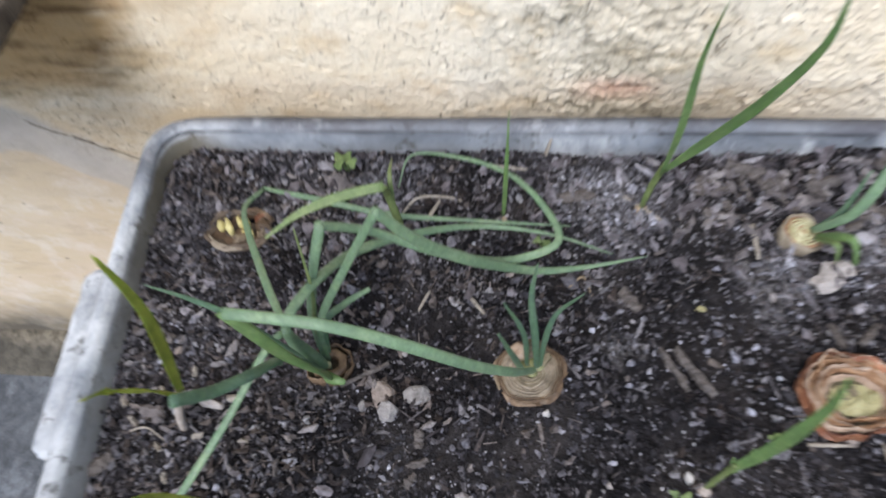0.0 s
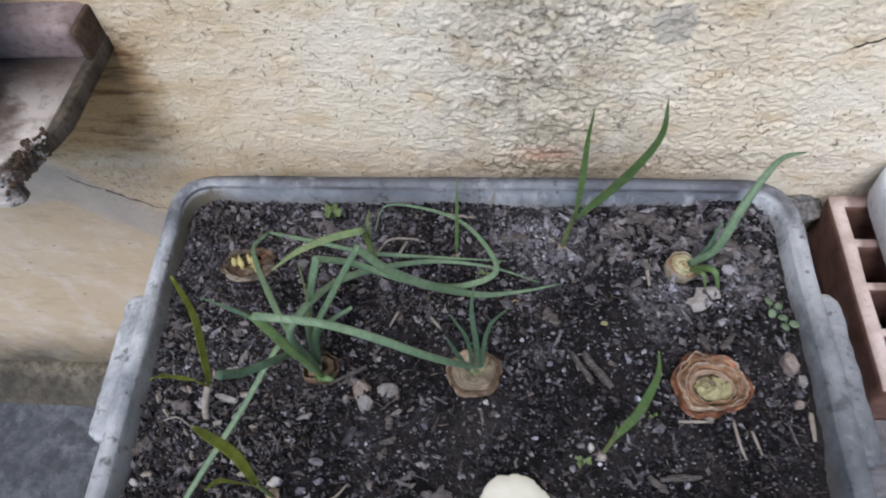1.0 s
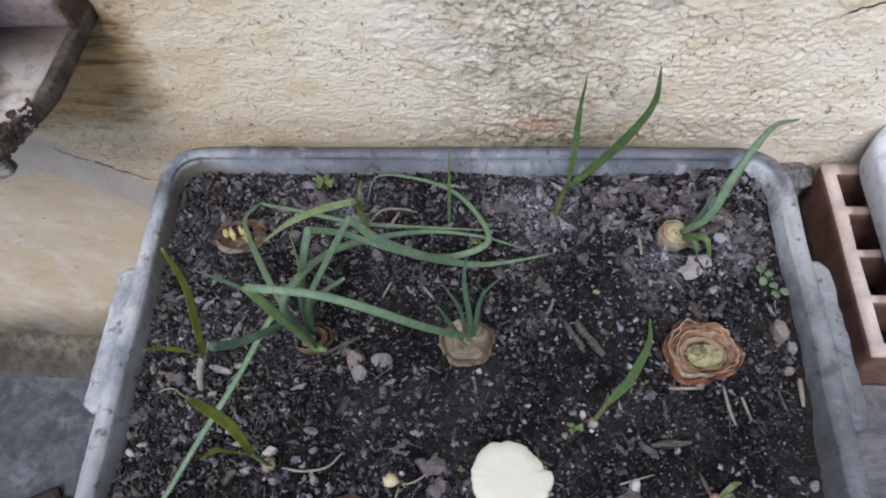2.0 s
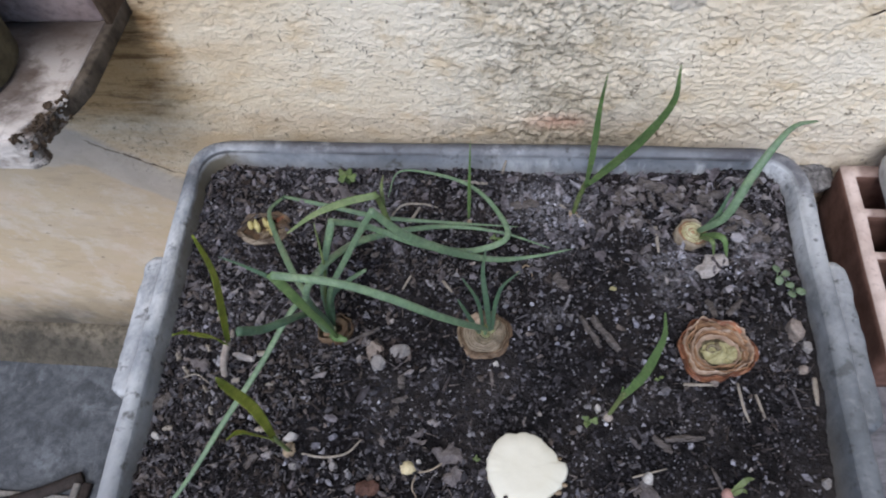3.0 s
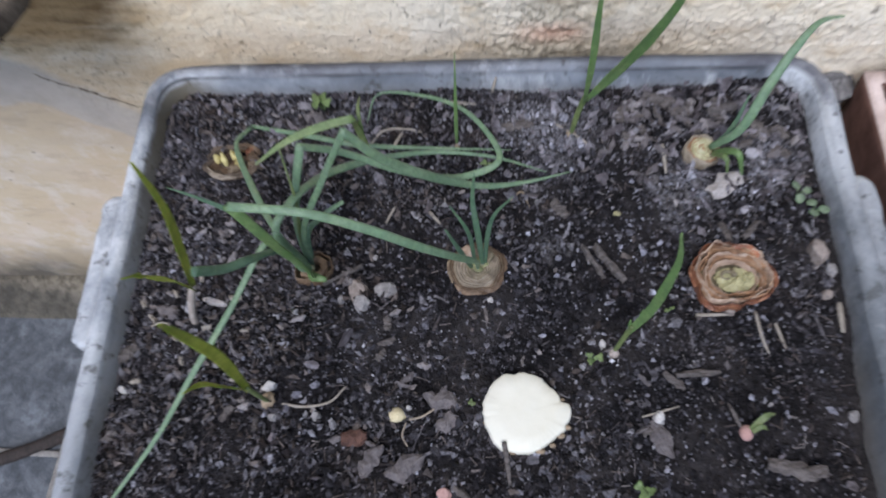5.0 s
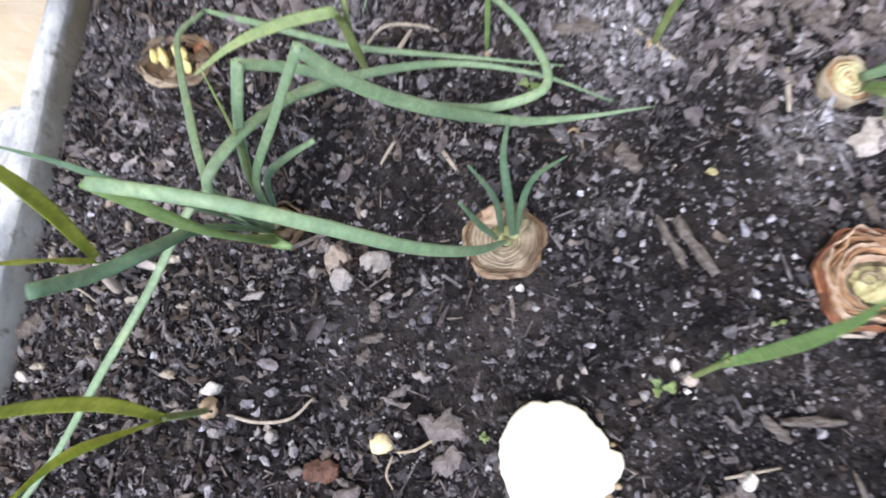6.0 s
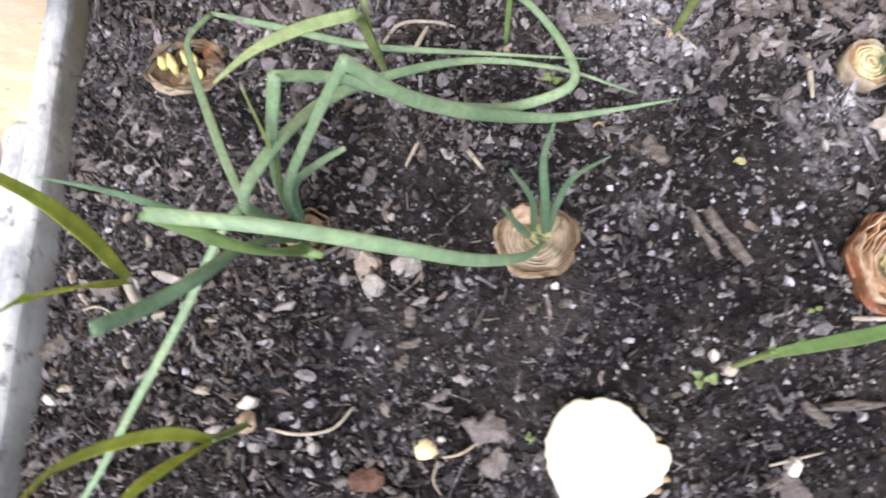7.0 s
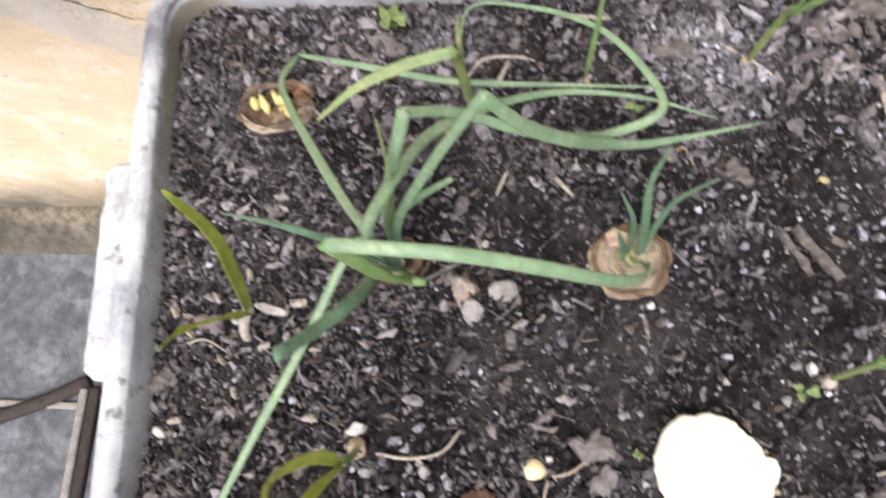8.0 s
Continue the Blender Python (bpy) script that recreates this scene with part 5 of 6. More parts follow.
# the leaf that is folded back over the tuft down to the next onion
leaf(mid, [(-0.0360, 0.0198, 0.0050), (-0.0269, 0.0035, 0.0609), (-0.0264, -0.0089, 0.1155), (-0.0338, -0.0133, 0.1735)], 0.0074, GARLIC_GREEN, root=0.85, blunt=True, seed=1)
leaf(mid, [(-0.0346, -0.0134, 0.1735), (0.0064, -0.0152, 0.1701), (0.0366, -0.0145, 0.1515), (0.0630, -0.0113, 0.1232), (0.0813, -0.0008, 0.0881), (0.0905, 0.0155, 0.0480), (0.0905, 0.0235, 0.0250), (0.0895, 0.0285, 0.0080)], 0.0054, root=0.95, tip=0.45, seed=2)
leaf(mid, [(-0.0430, 0.0230, 0.0100), (-0.0400, 0.0090, 0.0800), (-0.0422, -0.0030, 0.1450), (-0.0555, -0.0034, 0.1641), (-0.0694, -0.0044, 0.1785)], 0.0036, DARK_GREEN, tip=0.1, seed=3)
leaf(mid, [(-0.0400, 0.0220, 0.0100), (-0.0340, 0.0060, 0.0700), (-0.0330, -0.0071, 0.1050), (-0.0357, -0.0224, 0.1272), (-0.0443, -0.0366, 0.1429), (-0.0496, -0.0491, 0.1661)], 0.0056, DARK_GREEN, root=0.8, blunt=True, seed=7)
leaf(mid, [(-0.0440, 0.0240, 0.0500), (-0.0503, 0.0153, 0.0768), (-0.0754, -0.0282, 0.0573), (-0.1003, -0.0698, 0.0410), (-0.1248, -0.1104, 0.0234), (-0.1537, -0.1520, 0.0110), (-0.1700, -0.1780, 0.0050)], 0.0046, root=0.9, tip=0.3, seed=4)
leaf(mid, [(-0.0400, 0.0190, 0.0060), (-0.0360, 0.0160, 0.0170), (-0.0290, 0.0130, 0.0210), (-0.0225, 0.0120, 0.0200)], 0.0078, GARLIC_GREEN, tip=0.4, seed=25)

# the centre onion's short shoots
leaf(centre, [(0.0932, 0.0330, 0.004), (0.0916, 0.0395, 0.0398), (0.0892, 0.0485, 0.0732), (0.0921, 0.0520, 0.1050)], 0.0046, DARK_GREEN, tip=0.2, seed=15)
leaf(centre, [(0.0949, 0.0340, 0.004), (0.0975, 0.0400, 0.0340), (0.1034, 0.0449, 0.0605), (0.1172, 0.0461, 0.0850)], 0.0036, DARK_GREEN, tip=0.2, seed=16)
leaf(centre, [(0.0872, 0.0340, 0.004), (0.0851, 0.0383, 0.0458), (0.0746, 0.0404, 0.0816)], 0.0034, DARK_GREEN, tip=0.25, seed=17)
leaf(centre, [(0.0850, 0.0310, 0.004), (0.0800, 0.0250, 0.0420), (0.0725, 0.0230, 0.0800)], 0.0040, DARK_GREEN, tip=0.3, seed=18)

# the right onion's leaves
leaf(right, [(0.2700, 0.1370, 0.008), (0.2847, 0.1323, 0.0387), (0.2972, 0.1458, 0.0732), (0.3117, 0.1627, 0.0924), (0.3282, 0.1797, 0.0982), (0.3510, 0.1942, 0.0882)], 0.0072, ONION_GREEN, tip=0.22, seed=19)
leaf(right, [(0.272, 0.133, 0.008), (0.283, 0.117, 0.030), (0.290, 0.109, 0.012)], 0.0058, GARLIC_GREEN, tip=0.3, seed=20)
leaf(right, [(0.271, 0.131, 0.008), (0.276, 0.117, 0.024), (0.280, 0.112, 0.010)], 0.0045, YELLOW, tip=0.3, seed=26)
leaf(right, [(0.272, 0.138, 0.008), (0.280, 0.137, 0.030), (0.287, 0.146, 0.062)], 0.0050, DARK_GREEN, tip=0.2, seed=21)


def bulb(parent, place, size, material, seed, name="bulb"):
    return part(name, moved(lump(size, seed, 0.18), Matrix.Translation(place)), material, parent)


def sprout(place, label, category="sprout"):
    return thing("garlic_sprout", (*place, soil_z(*place)), label, category, "sprouts in the tub")


s = sprout((-0.122, -0.018), "olive sprout with a pale pink stem and two flat leaves")
part("stem", blade([(-0.1285, -0.0180, -0.004), (-0.1225, -0.0165, 0.018), (-0.1140, -0.0145, 0.040), (-0.1040, -0.0130, 0.062)], 0.0060, 0.9, 0.9, 1.0), PALE_STEM, s, "pale pink stem")
leaf(s, [(-0.1050, -0.0132, 0.0580), (-0.0931, -0.0071, 0.1109), (-0.0791, -0.0069, 0.1631), (-0.0716, -0.0096, 0.2115)], 0.0068, OLIVE, flat=0.2, fold=0.4, tip=0.2, face=(1, -0.4, 0.3), seed=30)
leaf(s, [(-0.1045, -0.0132, 0.0580), (-0.1007, -0.0222, 0.0922), (-0.1022, -0.0327, 0.1236), (-0.1002, -0.0466, 0.1488)], 0.0060, OLIVE, flat=0.2, fold=0.4, tip=0.2, face=(0, -0.5, 1), seed=31)

s = sprout((-0.058, -0.077), "olive sprout with a small tan bulb and flat leaves")
bulb(s, (-0.0580, -0.0760, 0.002), (0.011, 0.013, 0.012), TAN_BIT, 32)
leaf(s, [(-0.0580, -0.0770, 0.004), (-0.0545, -0.0800, 0.030), (-0.0512, -0.0834, 0.0631)], 0.0046, OLIVE_GREEN, flat=0.7, root=0.8, blunt=True, seed=35)
leaf(s, [(-0.0520, -0.0830, 0.0560), (-0.0490, -0.0800, 0.1150), (-0.0440, -0.0870, 0.1760), (-0.0270, -0.1000, 0.2250)], 0.0070, OLIVE, flat=0.18, fold=0.35, tip=0.15, root=0.6, face=(0.6, -0.4, 0.6), seed=33)
leaf(s, [(-0.0516, -0.0834, 0.0580), (-0.0509, -0.0918, 0.0981), (-0.0460, -0.1003, 0.1334), (-0.0395, -0.1143, 0.1657)], 0.0050, OLIVE, flat=0.2, fold=0.3, tip=0.15, root=0.6, seed=34)

s = sprout((0.189, -0.032), "green sprout with one long flat leaf from a small bulb")
bulb(s, (0.1885, -0.0325, -0.001), (0.0080, 0.0080, 0.009), PALE_STEM, 35)
leaf(s, [(0.1885, -0.0320, 0.000), (0.1925, -0.0295, 0.020), (0.1962, -0.0277, 0.042)], 0.0036, OLIVE_GREEN, flat=0.7, blunt=True, seed=36)
leaf(s, [(0.1945, -0.0282, 0.0300), (0.2041, -0.0268, 0.0681), (0.2067, -0.0275, 0.1054), (0.2073, -0.0275, 0.1426), (0.2019, -0.0282, 0.1750)], 0.0064, GARLIC_GREEN, flat=0.18, fold=0.35, tip=0.12, root=0.6, face=(-0.5, -0.5, 0.7), seed=37)
leaf(s, [(0.1955, -0.0280, 0.032), (0.1945, -0.0250, 0.047)], 0.0026, GARLIC_GREEN, flat=0.3, tip=0.2, seed=38)
leaf(s, [(0.2000, -0.0272, 0.050), (0.2003, -0.0245, 0.064)], 0.0030, GARLIC_GREEN, flat=0.3, tip=0.2, seed=51)

s = sprout((0.163, 0.156), "tall green sprout with two broad leaves beside the wall")
bulb(s, (0.162, 0.156, 0.001), (0.009, 0.008, 0.006), TAN_BIT, 39)
leaf(s, [(0.162, 0.156, 0.002), (0.166, 0.157, 0.030), (0.171, 0.157, 0.052)], 0.0046, OLIVE_GREEN, flat=0.7, blunt=True, seed=40)
leaf(s, [(0.1695, 0.1560, 0.0430), (0.1705, 0.1470, 0.1010), (0.1708, 0.1450, 0.1550), (0.1715, 0.1320, 0.2020)], 0.0058, GARLIC_GREEN, flat=0.18, fold=0.35, tip=0.06, root=0.5, face=(0.4, -1, 0.2), seed=41)
leaf(s, [(0.1700, 0.1575, 0.0430), (0.1855, 0.1500, 0.0810), (0.2030, 0.1350, 0.1340), (0.2150, 0.1240, 0.1830), (0.2120, 0.1150, 0.2260)], 0.0096, GARLIC_GREEN, flat=0.15, fold=0.35, tip=0.05, root=0.4, face=(0.2, -1, 0.4), seed=42)

s = sprout((0.067, 0.146), "thin upright green sprout with a pale foot")
leaf(s, [(0.0665, 0.1480, -0.001), (0.0695, 0.1530, 0.0480), (0.0720, 0.1640, 0.0940)], 0.0032, GARLIC_GREEN, flat=0.5, tip=0.1, seed=43)
bulb(s, (0.067, 0.145, 0.000), (0.005, 0.005, 0.006), TAN_BIT, 44)

s = sprout((-0.005, 0.143), "sprout with one yellowing leaf bent down over the soil")
leaf(s, [(-0.0030, 0.1290, -0.002), (-0.0045, 0.1290, 0.0290), (-0.0075, 0.1325, 0.0460), (-0.0075, 0.1280, 0.0630)], 0.0056, OLIVE_GREEN, flat=0.6, blunt=True, seed=45)
leaf(s, [(-0.0070, 0.1285, 0.0625), (-0.0351, 0.1223, 0.0592), (-0.0617, 0.1117, 0.0545), (-0.0830, 0.0950, 0.0500)], 0.0068, YELLOW, flat=0.2, fold=0.3, tip=0.2, root=0.95, seed=46)
leaf(s, [(-0.0050, 0.1290, 0.0300), (-0.0065, 0.1420, 0.0540), (-0.0081, 0.1600, 0.0500)], 0.0034, OLIVE_GREEN, flat=0.5, tip=0.2, seed=47)

s = sprout((0.272, -0.086), "withered pinkish sprout with a curled olive leaf")
bulb(s, (0.2715, -0.0860, 0.002), (0.009, 0.011, 0.008), PINK_CLAY, 48)
leaf(s, [(0.2735, -0.0850, 0.003), (0.2820, -0.0770, 0.012), (0.2900, -0.0740, 0.008)], 0.0048, OLIVE_GREEN, flat=0.2, fold=0.3, tip=0.1, seed=49)
leaf(s, [(0.2740, -0.0860, 0.003), (0.2800, -0.0830, 0.009), (0.2850, -0.0840, 0.004)], 0.0034, OLIVE_GREEN, flat=0.2, fold=0.3, tip=0.1, seed=52)
leaf(s, [(0.2690, -0.0830, 0.002), (0.2630, -0.0730, 0.008), (0.2615, -0.0665, 0.004)], 0.0026, BARK, flat=0.3, tip=0.2, seed=50)


def lobed(r, seed, lobes):
    """A thin, slightly cupped leaf whose outline swells in rounded lobes."""
    n, bm = 24, bmesh.new()
    rng = random.Random(seed)
    phase = rng.uniform(0, 6)
    rim = []
    for k in range(n):
        a = 2 * math.pi * k / n
        q = r * (0.80 + 0.24 * math.cos(lobes * a + phase) + 0.12 * noise.noise(Vector((math.cos(a) * 2, math.sin(a) * 2, seed))))
        rim.append((q * math.cos(a), q * math.sin(a) * 0.85))
    rings = [[bm.verts.new((x * f, y * f, z)) for x, y in rim] for f, z in ((0.5, r * 0.02), (1.0, r * 0.16), (0.97, r * 0.05), (0.5, -r * 0.10))]
    for a, b in zip(rings, rings[1:]):
        for k in range(n):
            bm.faces.new((a[k], a[(k + 1) % n], b[(k + 1) % n], b[k]))
    bm.faces.new(rings[0])
    bm.faces.new(rings[-1])
    return bm


def seedling(place, size, count, seed, label, high=0.008, lobes=3, tone=WEED):
    """A tiny weed: stalks with round seed leaves."""
    x, y = place
    size *= 0.72
    z = soil_z(x, y)
    w = thing("seedling", (x, y, z), label, "seedling", "seedlings on the soil")
    rng = random.Random(seed)
    for i in range(count):
        a = 2 * math.pi * i / count + rng.uniform(-0.5, 0.5)
        r = size * rng.uniform(0.40, 0.65)
        q = Vector((x + r * math.cos(a), y + r * math.sin(a), z + high * rng.uniform(0.7, 1.2)))
        part("stalk", blade([(x, y, z - 0.002), ((x + q.x) / 2, (y + q.y) / 2, z + high * 0.8), q], 0.0011, 0.9, 0.8), tone, w)
        part("seed_leaf", moved(lobed(size * rng.uniform(0.5, 0.65), rng.randint(0, 99), lobes), Matrix.Translation(q) @ pose(0, 0, 0, rng.uniform(-20, 20), rng.uniform(-20, 20), math.degrees(a))), tone, w)
    return w


seedling((-0.054, 0.186), 0.0145, 4, 1, "bright green lobed seedling by the tub's rim", 0.014)
seedling((0.3315, 0.096), 0.0118, 3, 2, "pale green clover-like seedling", lobes=1, tone=PALE_WEED)
seedling((0.3415, 0.082), 0.0115, 3, 3, "pale green clover-like seedling", lobes=1, tone=PALE_WEED)
seedling((0.1925, 0.079), 0.0095, 1, 4, "tiny pale yellow-green seedling on bare soil", 0.004, 1, CORE)
seedling((0.174, -0.039), 0.0085, 3, 5, "small green lobed seedling")
seedling((0.228, -0.001), 0.0050, 2, 6, "tiny green seedling beside the rusty onion")
seedling((0.203, -0.126), 0.0105, 3, 7, "bright green lobed seedling")
seedling((0.089, -0.073), 0.0040, 4, 8, "tiny olive seedling beside the white slice", 0.005)
seedling((0.094, 0.124), 0.0080, 2, 9, "small round-leaved seedling under the bent leaves")

# ---- the white slice ----
x, y = 0.1272, -0.0785
disc = thing("white_bulb_slice", (x, y, soil_z(x, y)), "thick white slice of a bulb with a nibbled edge on soil", "vegetable slice")
b, rings = lathe([(0.0262, -0.004), (0.0290, -0.001), (0.0300, 0.004), (0.0296, 0.0078), (0.0284, 0.0092), (0.018, 0.0097), (0.009, 0.0099), (0.004, 0.0099), (0.0006, 0.0099)], 144, 0.015, 61, 1.0, [(4, 1.02), (10, 1.01), (13, 0.98), (17, 0.83), (22, 0.82), (28, 0.85), (33, 0.83), (43, 0.82), (50, 0.79), (57, 0.81), (69, 0.88), (84, 0.90), (99, 0.94), (108, 0.91), (114, 0.96), (120, 1.01), (132, 1.02), (146, 1.03), (158, 1.0), (170, 1.02), (190, 0.98), (213, 0.99), (232, 1.03), (246, 1.0), (260, 0.95), (285, 0.91), (302, 0.86), (316, 0.87), (328, 0.90), (337, 0.97), (342, 0.92), (350, 0.98), (357, 1.01)])
for ring in rings[:5]:
    for v in ring:
        a = math.atan2(v.co.y, v.co.x)
        q = 1 + 0.022 * noise.noise(Vector((math.cos(a) * 9, math.sin(a) * 9, 1))) + 0.016 * noise.noise(Vector((math.cos(a) * 22, math.sin(a) * 22, v.co.z * 200)))
        v.co.x, v.co.y = v.co.x * q, v.co.y * q
for v in b.verts:
    v.co.z += 0.0004 * noise.noise(v.co * 90)
b.faces.new(rings[-1])
b.faces.new(rings[0])
part("flesh", moved(b, Matrix.Translation((x, y, 0.0))), WHITE_FLESH, disc)
for i, (u, v, c) in enumerate(((-0.55, 0.80, 0.008), (-0.35, 0.90, 0.005), (0.95, -0.35, 0.006), (0.80, -0.55, 0.007), (0.85, 0.35, 0.004), (-0.95, -0.3, 0.005), (0.35, -0.95, 0.007), (-0.3, -1.0, 0.006), (0.62, -0.8, 0.005))):
    part("skin_scrap", moved(lump((c, c * 0.6, 0.004), 70 + i, 0.3), Matrix.Translation((x + u * 0.0285, y + v * 0.027, 0.005))), TAN_BIT, disc)


# ---- stones, bark, straw ----
def stone(place, size, material, seed, label, name="stone", category="stone", turn=0, lift=0.25):
    x, y = place
    smooth = material is CREAM
    b = moved(lump(size, seed, 0.45) if smooth else shard(size, seed), pose(x, y, soil_z(x, y) + size[2] * lift, 0, 0, turn))
    ob = part(name, b, material, smooth=smooth)
    ob["label"], ob["category"] = label, category
    return tagged(ob, group="stones on the soil" if category == "stone" else "")


stone((0.002, 0.0005), (0.016, 0.014, 0.007), STONE, 1, "pale grey blocky stone on the soil", turn=-12)
stone((-0.003, 0.0115), (0.024, 0.017, 0.005), TAN_STONE, 2, "dull tan flat stone on the soil", turn=-60)
stone((0.0195, 0.0135), (0.020, 0.014, 0.008), STONE, 3, "pale grey rough stone on the soil", turn=8)
stone((-0.059, -0.066), (0.012, 0.008, 0.008), WHITE_STONE, 4, "white stone beside the small tan bulb", turn=25)
stone((0.1, 0.0055), (0.0058, 0.005, 0.005), WHITE_STONE, 5, "small white crumb beside the tan onion")
stone((0.336, 0.045), (0.014, 0.019, 0.014), TAN_STONE, 6, "pinkish tan stone by the tub's side", turn=15)
stone((0.3445, 0.033), (0.010, 0.010, 0.009), STONE, 7, "small grey stone by the tub's side")
stone((0.3385, 0.014), (0.010, 0.008, 0.007), TAN_STONE, 17, "small tan stone by the tub's side")
stone((0.216, -0.078), (0.010, 0.011, 0.008), WHITE_STONE, 8, "pale lilac-white stone on the soil")
stone((0.037, -0.0825), (0.0125, 0.0105, 0.009), CREAM, 9, "smooth cream pebble on the soil")
stone((0.0445, -0.077), (0.0048, 0.0042, 0.004), WHITE_STONE, 10, "small white crumb beside the cream pebble")
stone((-0.1725, -0.072), (0.010, 0.006, 0.005), WHITE_STONE, 11, "small white chip on the soil", turn=-30)
stone((-0.021, -0.086), (0.007, 0.009, 0.006), STONE, 12, "small grey stone on the soil")
stone((-0.053, -0.088), (0.008, 0.006, 0.005), STONE, 13, "small grey stone on the soil")
stone((0.345, -0.070), (0.008, 0.010, 0.006), STONE, 14, "small pale scrap by the tub's side")
stone((0.271, 0.001), (0.009, 0.009, 0.008), TAN_STONE, 15, "round tan stone below the rusty onion")
stone((0.0735, -0.1350), (0.012, 0.011, 0.005), PINK_CLAY, 16, "pale pink clay chip on the soil")
stone((-0.014, 0.003), (0.006, 0.008, 0.005), STONE, 18, "small grey stone on the soil")
stone((0.008, 0.041), (0.0050, 0.0055, 0.004), STONE, 19, "small pale green-white crumb")
stone((-0.145, 0.033), (0.006, 0.008, 0.005), TAN_STONE, 20, "small pink-white stone by the rim")
stone((0.181, -0.026), (0.006, 0.008, 0.006), WHITE_STONE, 21, "small white stone beside the sprout")
stone((-0.114, -0.001), (0.024, 0.0065, 0.005), RIBBED, 22, "pale dry stalk bit on the soil", "stalk_bit", "stalk", -10)


def flake(place, length, width, turn, material, seed, label, high=0.0025, name="bark_chip", category="bark chip", tip=(4, 3)):
    """A curved chip of bark or dry leaf with an uneven outline."""
    x, y = place
    bm, n, m, leafy = bmesh.new(), 11, 5, material in (DRY_LEAF, PALE_LEAF)
    up, low = [], []
    for i in range(n):
        t = i / (n - 1) * 2 - 1
        half = width / 2 * max(0.18 if leafy else 0.6, 1 - abs(t) ** (2.6 if leafy else 7)) * (1 + (0.42 if leafy else 0.5) * noise.noise(Vector((t * 2.9, seed, 0))))
        off = width * 0.3 * noise.noise(Vector((t * 1.5, seed + 4, 0)))
        a, b = [], []
        for j in range(m):
            u = j / (m - 1) * 2 - 1
            q = Vector((t * length / 2, u * half + off, high * (0.7 * (1 - u * u) + 0.6 * noise.noise(Vector((t * 2, u * 2, seed))))))
            a.append(bm.verts.new(q + Vector((0, 0, high * 0.4))))
            b.append(bm.verts.new(q - Vector((0, 0, high * 0.15))))
        up.append(a)
        low.append(b)
    for i in range(n - 1):
        for j in range(m - 1):
            bm.faces.new((up[i][j], up[i + 1][j], up[i + 1][j + 1], up[i][j + 1]))
            bm.faces.new((low[i][j], low[i][j + 1], low[i + 1][j + 1], low[i + 1][j]))
        for j in (0, m - 1):
            bm.faces.new((up[i][j], up[i + 1][j], low[i + 1][j], low[i][j]))
    for i in (0, n - 1):
        for j in range(m - 1):
            bm.faces.new((up[i][j], up[i][j + 1], low[i][j + 1], low[i][j]))
    moved(bm, pose(x, y, soil_z(x, y) + 0.0020, tip[0], tip[1], turn))
    wear = min(1.0, length / 0.022)
    ob = part(name, worn(worn(bm, 0.0010 * wear, 170, seed), 0.0006 * wear, 420, seed), material, smooth=False)
    return tagged(ob, label, category, "loose chips on the soil")


flake((0.280, 0.107), 0.030, 0.015, 40, RIBBED, 1, "pale ribbed bark chip beside the onion top", 0.004)
flake((0.235, 0.189), 0.028, 0.010, -18, BARK, 2, "curled grey-brown bark chip by the rim", 0.005)
flake((0.284, 0.178), 0.025, 0.009, 14, BARK, 3, "grey bark chip by the rim", 0.004)
flake((0.312, 0.158), 0.020, 0.008, -50, BARK, 4, "grey bark chip near the corner", 0.004)
flake((0.320, 0.135), 0.018, 0.008, 40, DRY_LEAF, 5, "dull grey leaf scrap near the corner", 0.003)
flake((-0.058, 0.174), 0.028, 0.014, -25, DRY_LEAF, 6, "grey leaf scrap behind the bent leaves", 0.003)
flake((0.008, -0.1000), 0.018, 0.011, 12, RED_BARK, 7, "red-brown bark chip on the soil", 0.004)
flake((0.068, -0.071), 0.028, 0.013, -12, DRY_LEAF, 8, "curled lilac-grey dry leaf on the soil", 0.004)
flake((0.073, -0.087), 0.018, 0.012, 20, DRY_LEAF, 9, "grey dry leaf scrap on the soil", 0.003)
flake((0.217, -0.092), 0.026, 0.013, -70, DRY_LEAF, 10, "grey dry leaf standing on the soil", 0.004)
flake((0.046, -0.118), 0.030, 0.015, 30, DRY_LEAF, 11, "grey dry leaf on the soil", 0.004)
flake((0.022, -0.115), 0.026, 0.011, 60, DRY_LEAF, 12, "grey dry leaf on the soil", 0.003)
flake((0.300, -0.108), 0.036, 0.010, -8, BARK, 13, "long grey bark chip on the soil", 0.003)
flake((0.176, 0.037), 0.030, 0.0042, -58, BARK, 14, "narrow grey bark strip on the soil", 0.004)
flake((0.188, 0.036), 0.036, 0.0055, -52, BARK, 15, "grey bark strip on the soil", 0.005)
flake((0.244, -0.047), 0.030, 0.0045, 5, BARK, 16, "narrow grey bark strip on the soil", 0.003)
flake((0.228, -0.052), 0.018, 0.005, -40, BARK, 17, "grey bark chip on the soil", 0.003)
flake((0.152, 0.084), 0.018, 0.008, -50, BARK, 18, "dark bark chip on the soil", 0.003)
flake((0.276, 0.066), 0.017, 0.0045, -68, BARK, 19, "grey bark sliver above the rusty onion", 0.003)
flake((0.294, 0.067), 0.020, 0.0050, 50, BARK, 25, "grey bark sliver above the rusty onion", 0.003)
flake((-0.016, 0.024), 0.034, 0.0026, 30, BARK, 20, "thin dark bark sliver by the onion", 0.003)
flake((0.118, 0.165), 0.026, 0.008, 10, BARK, 21, "dark bark chip by the rim", 0.003)
flake((0.205, 0.176), 0.020, 0.009, 65, BARK, 22, "grey bark chip by the rim", 0.003)
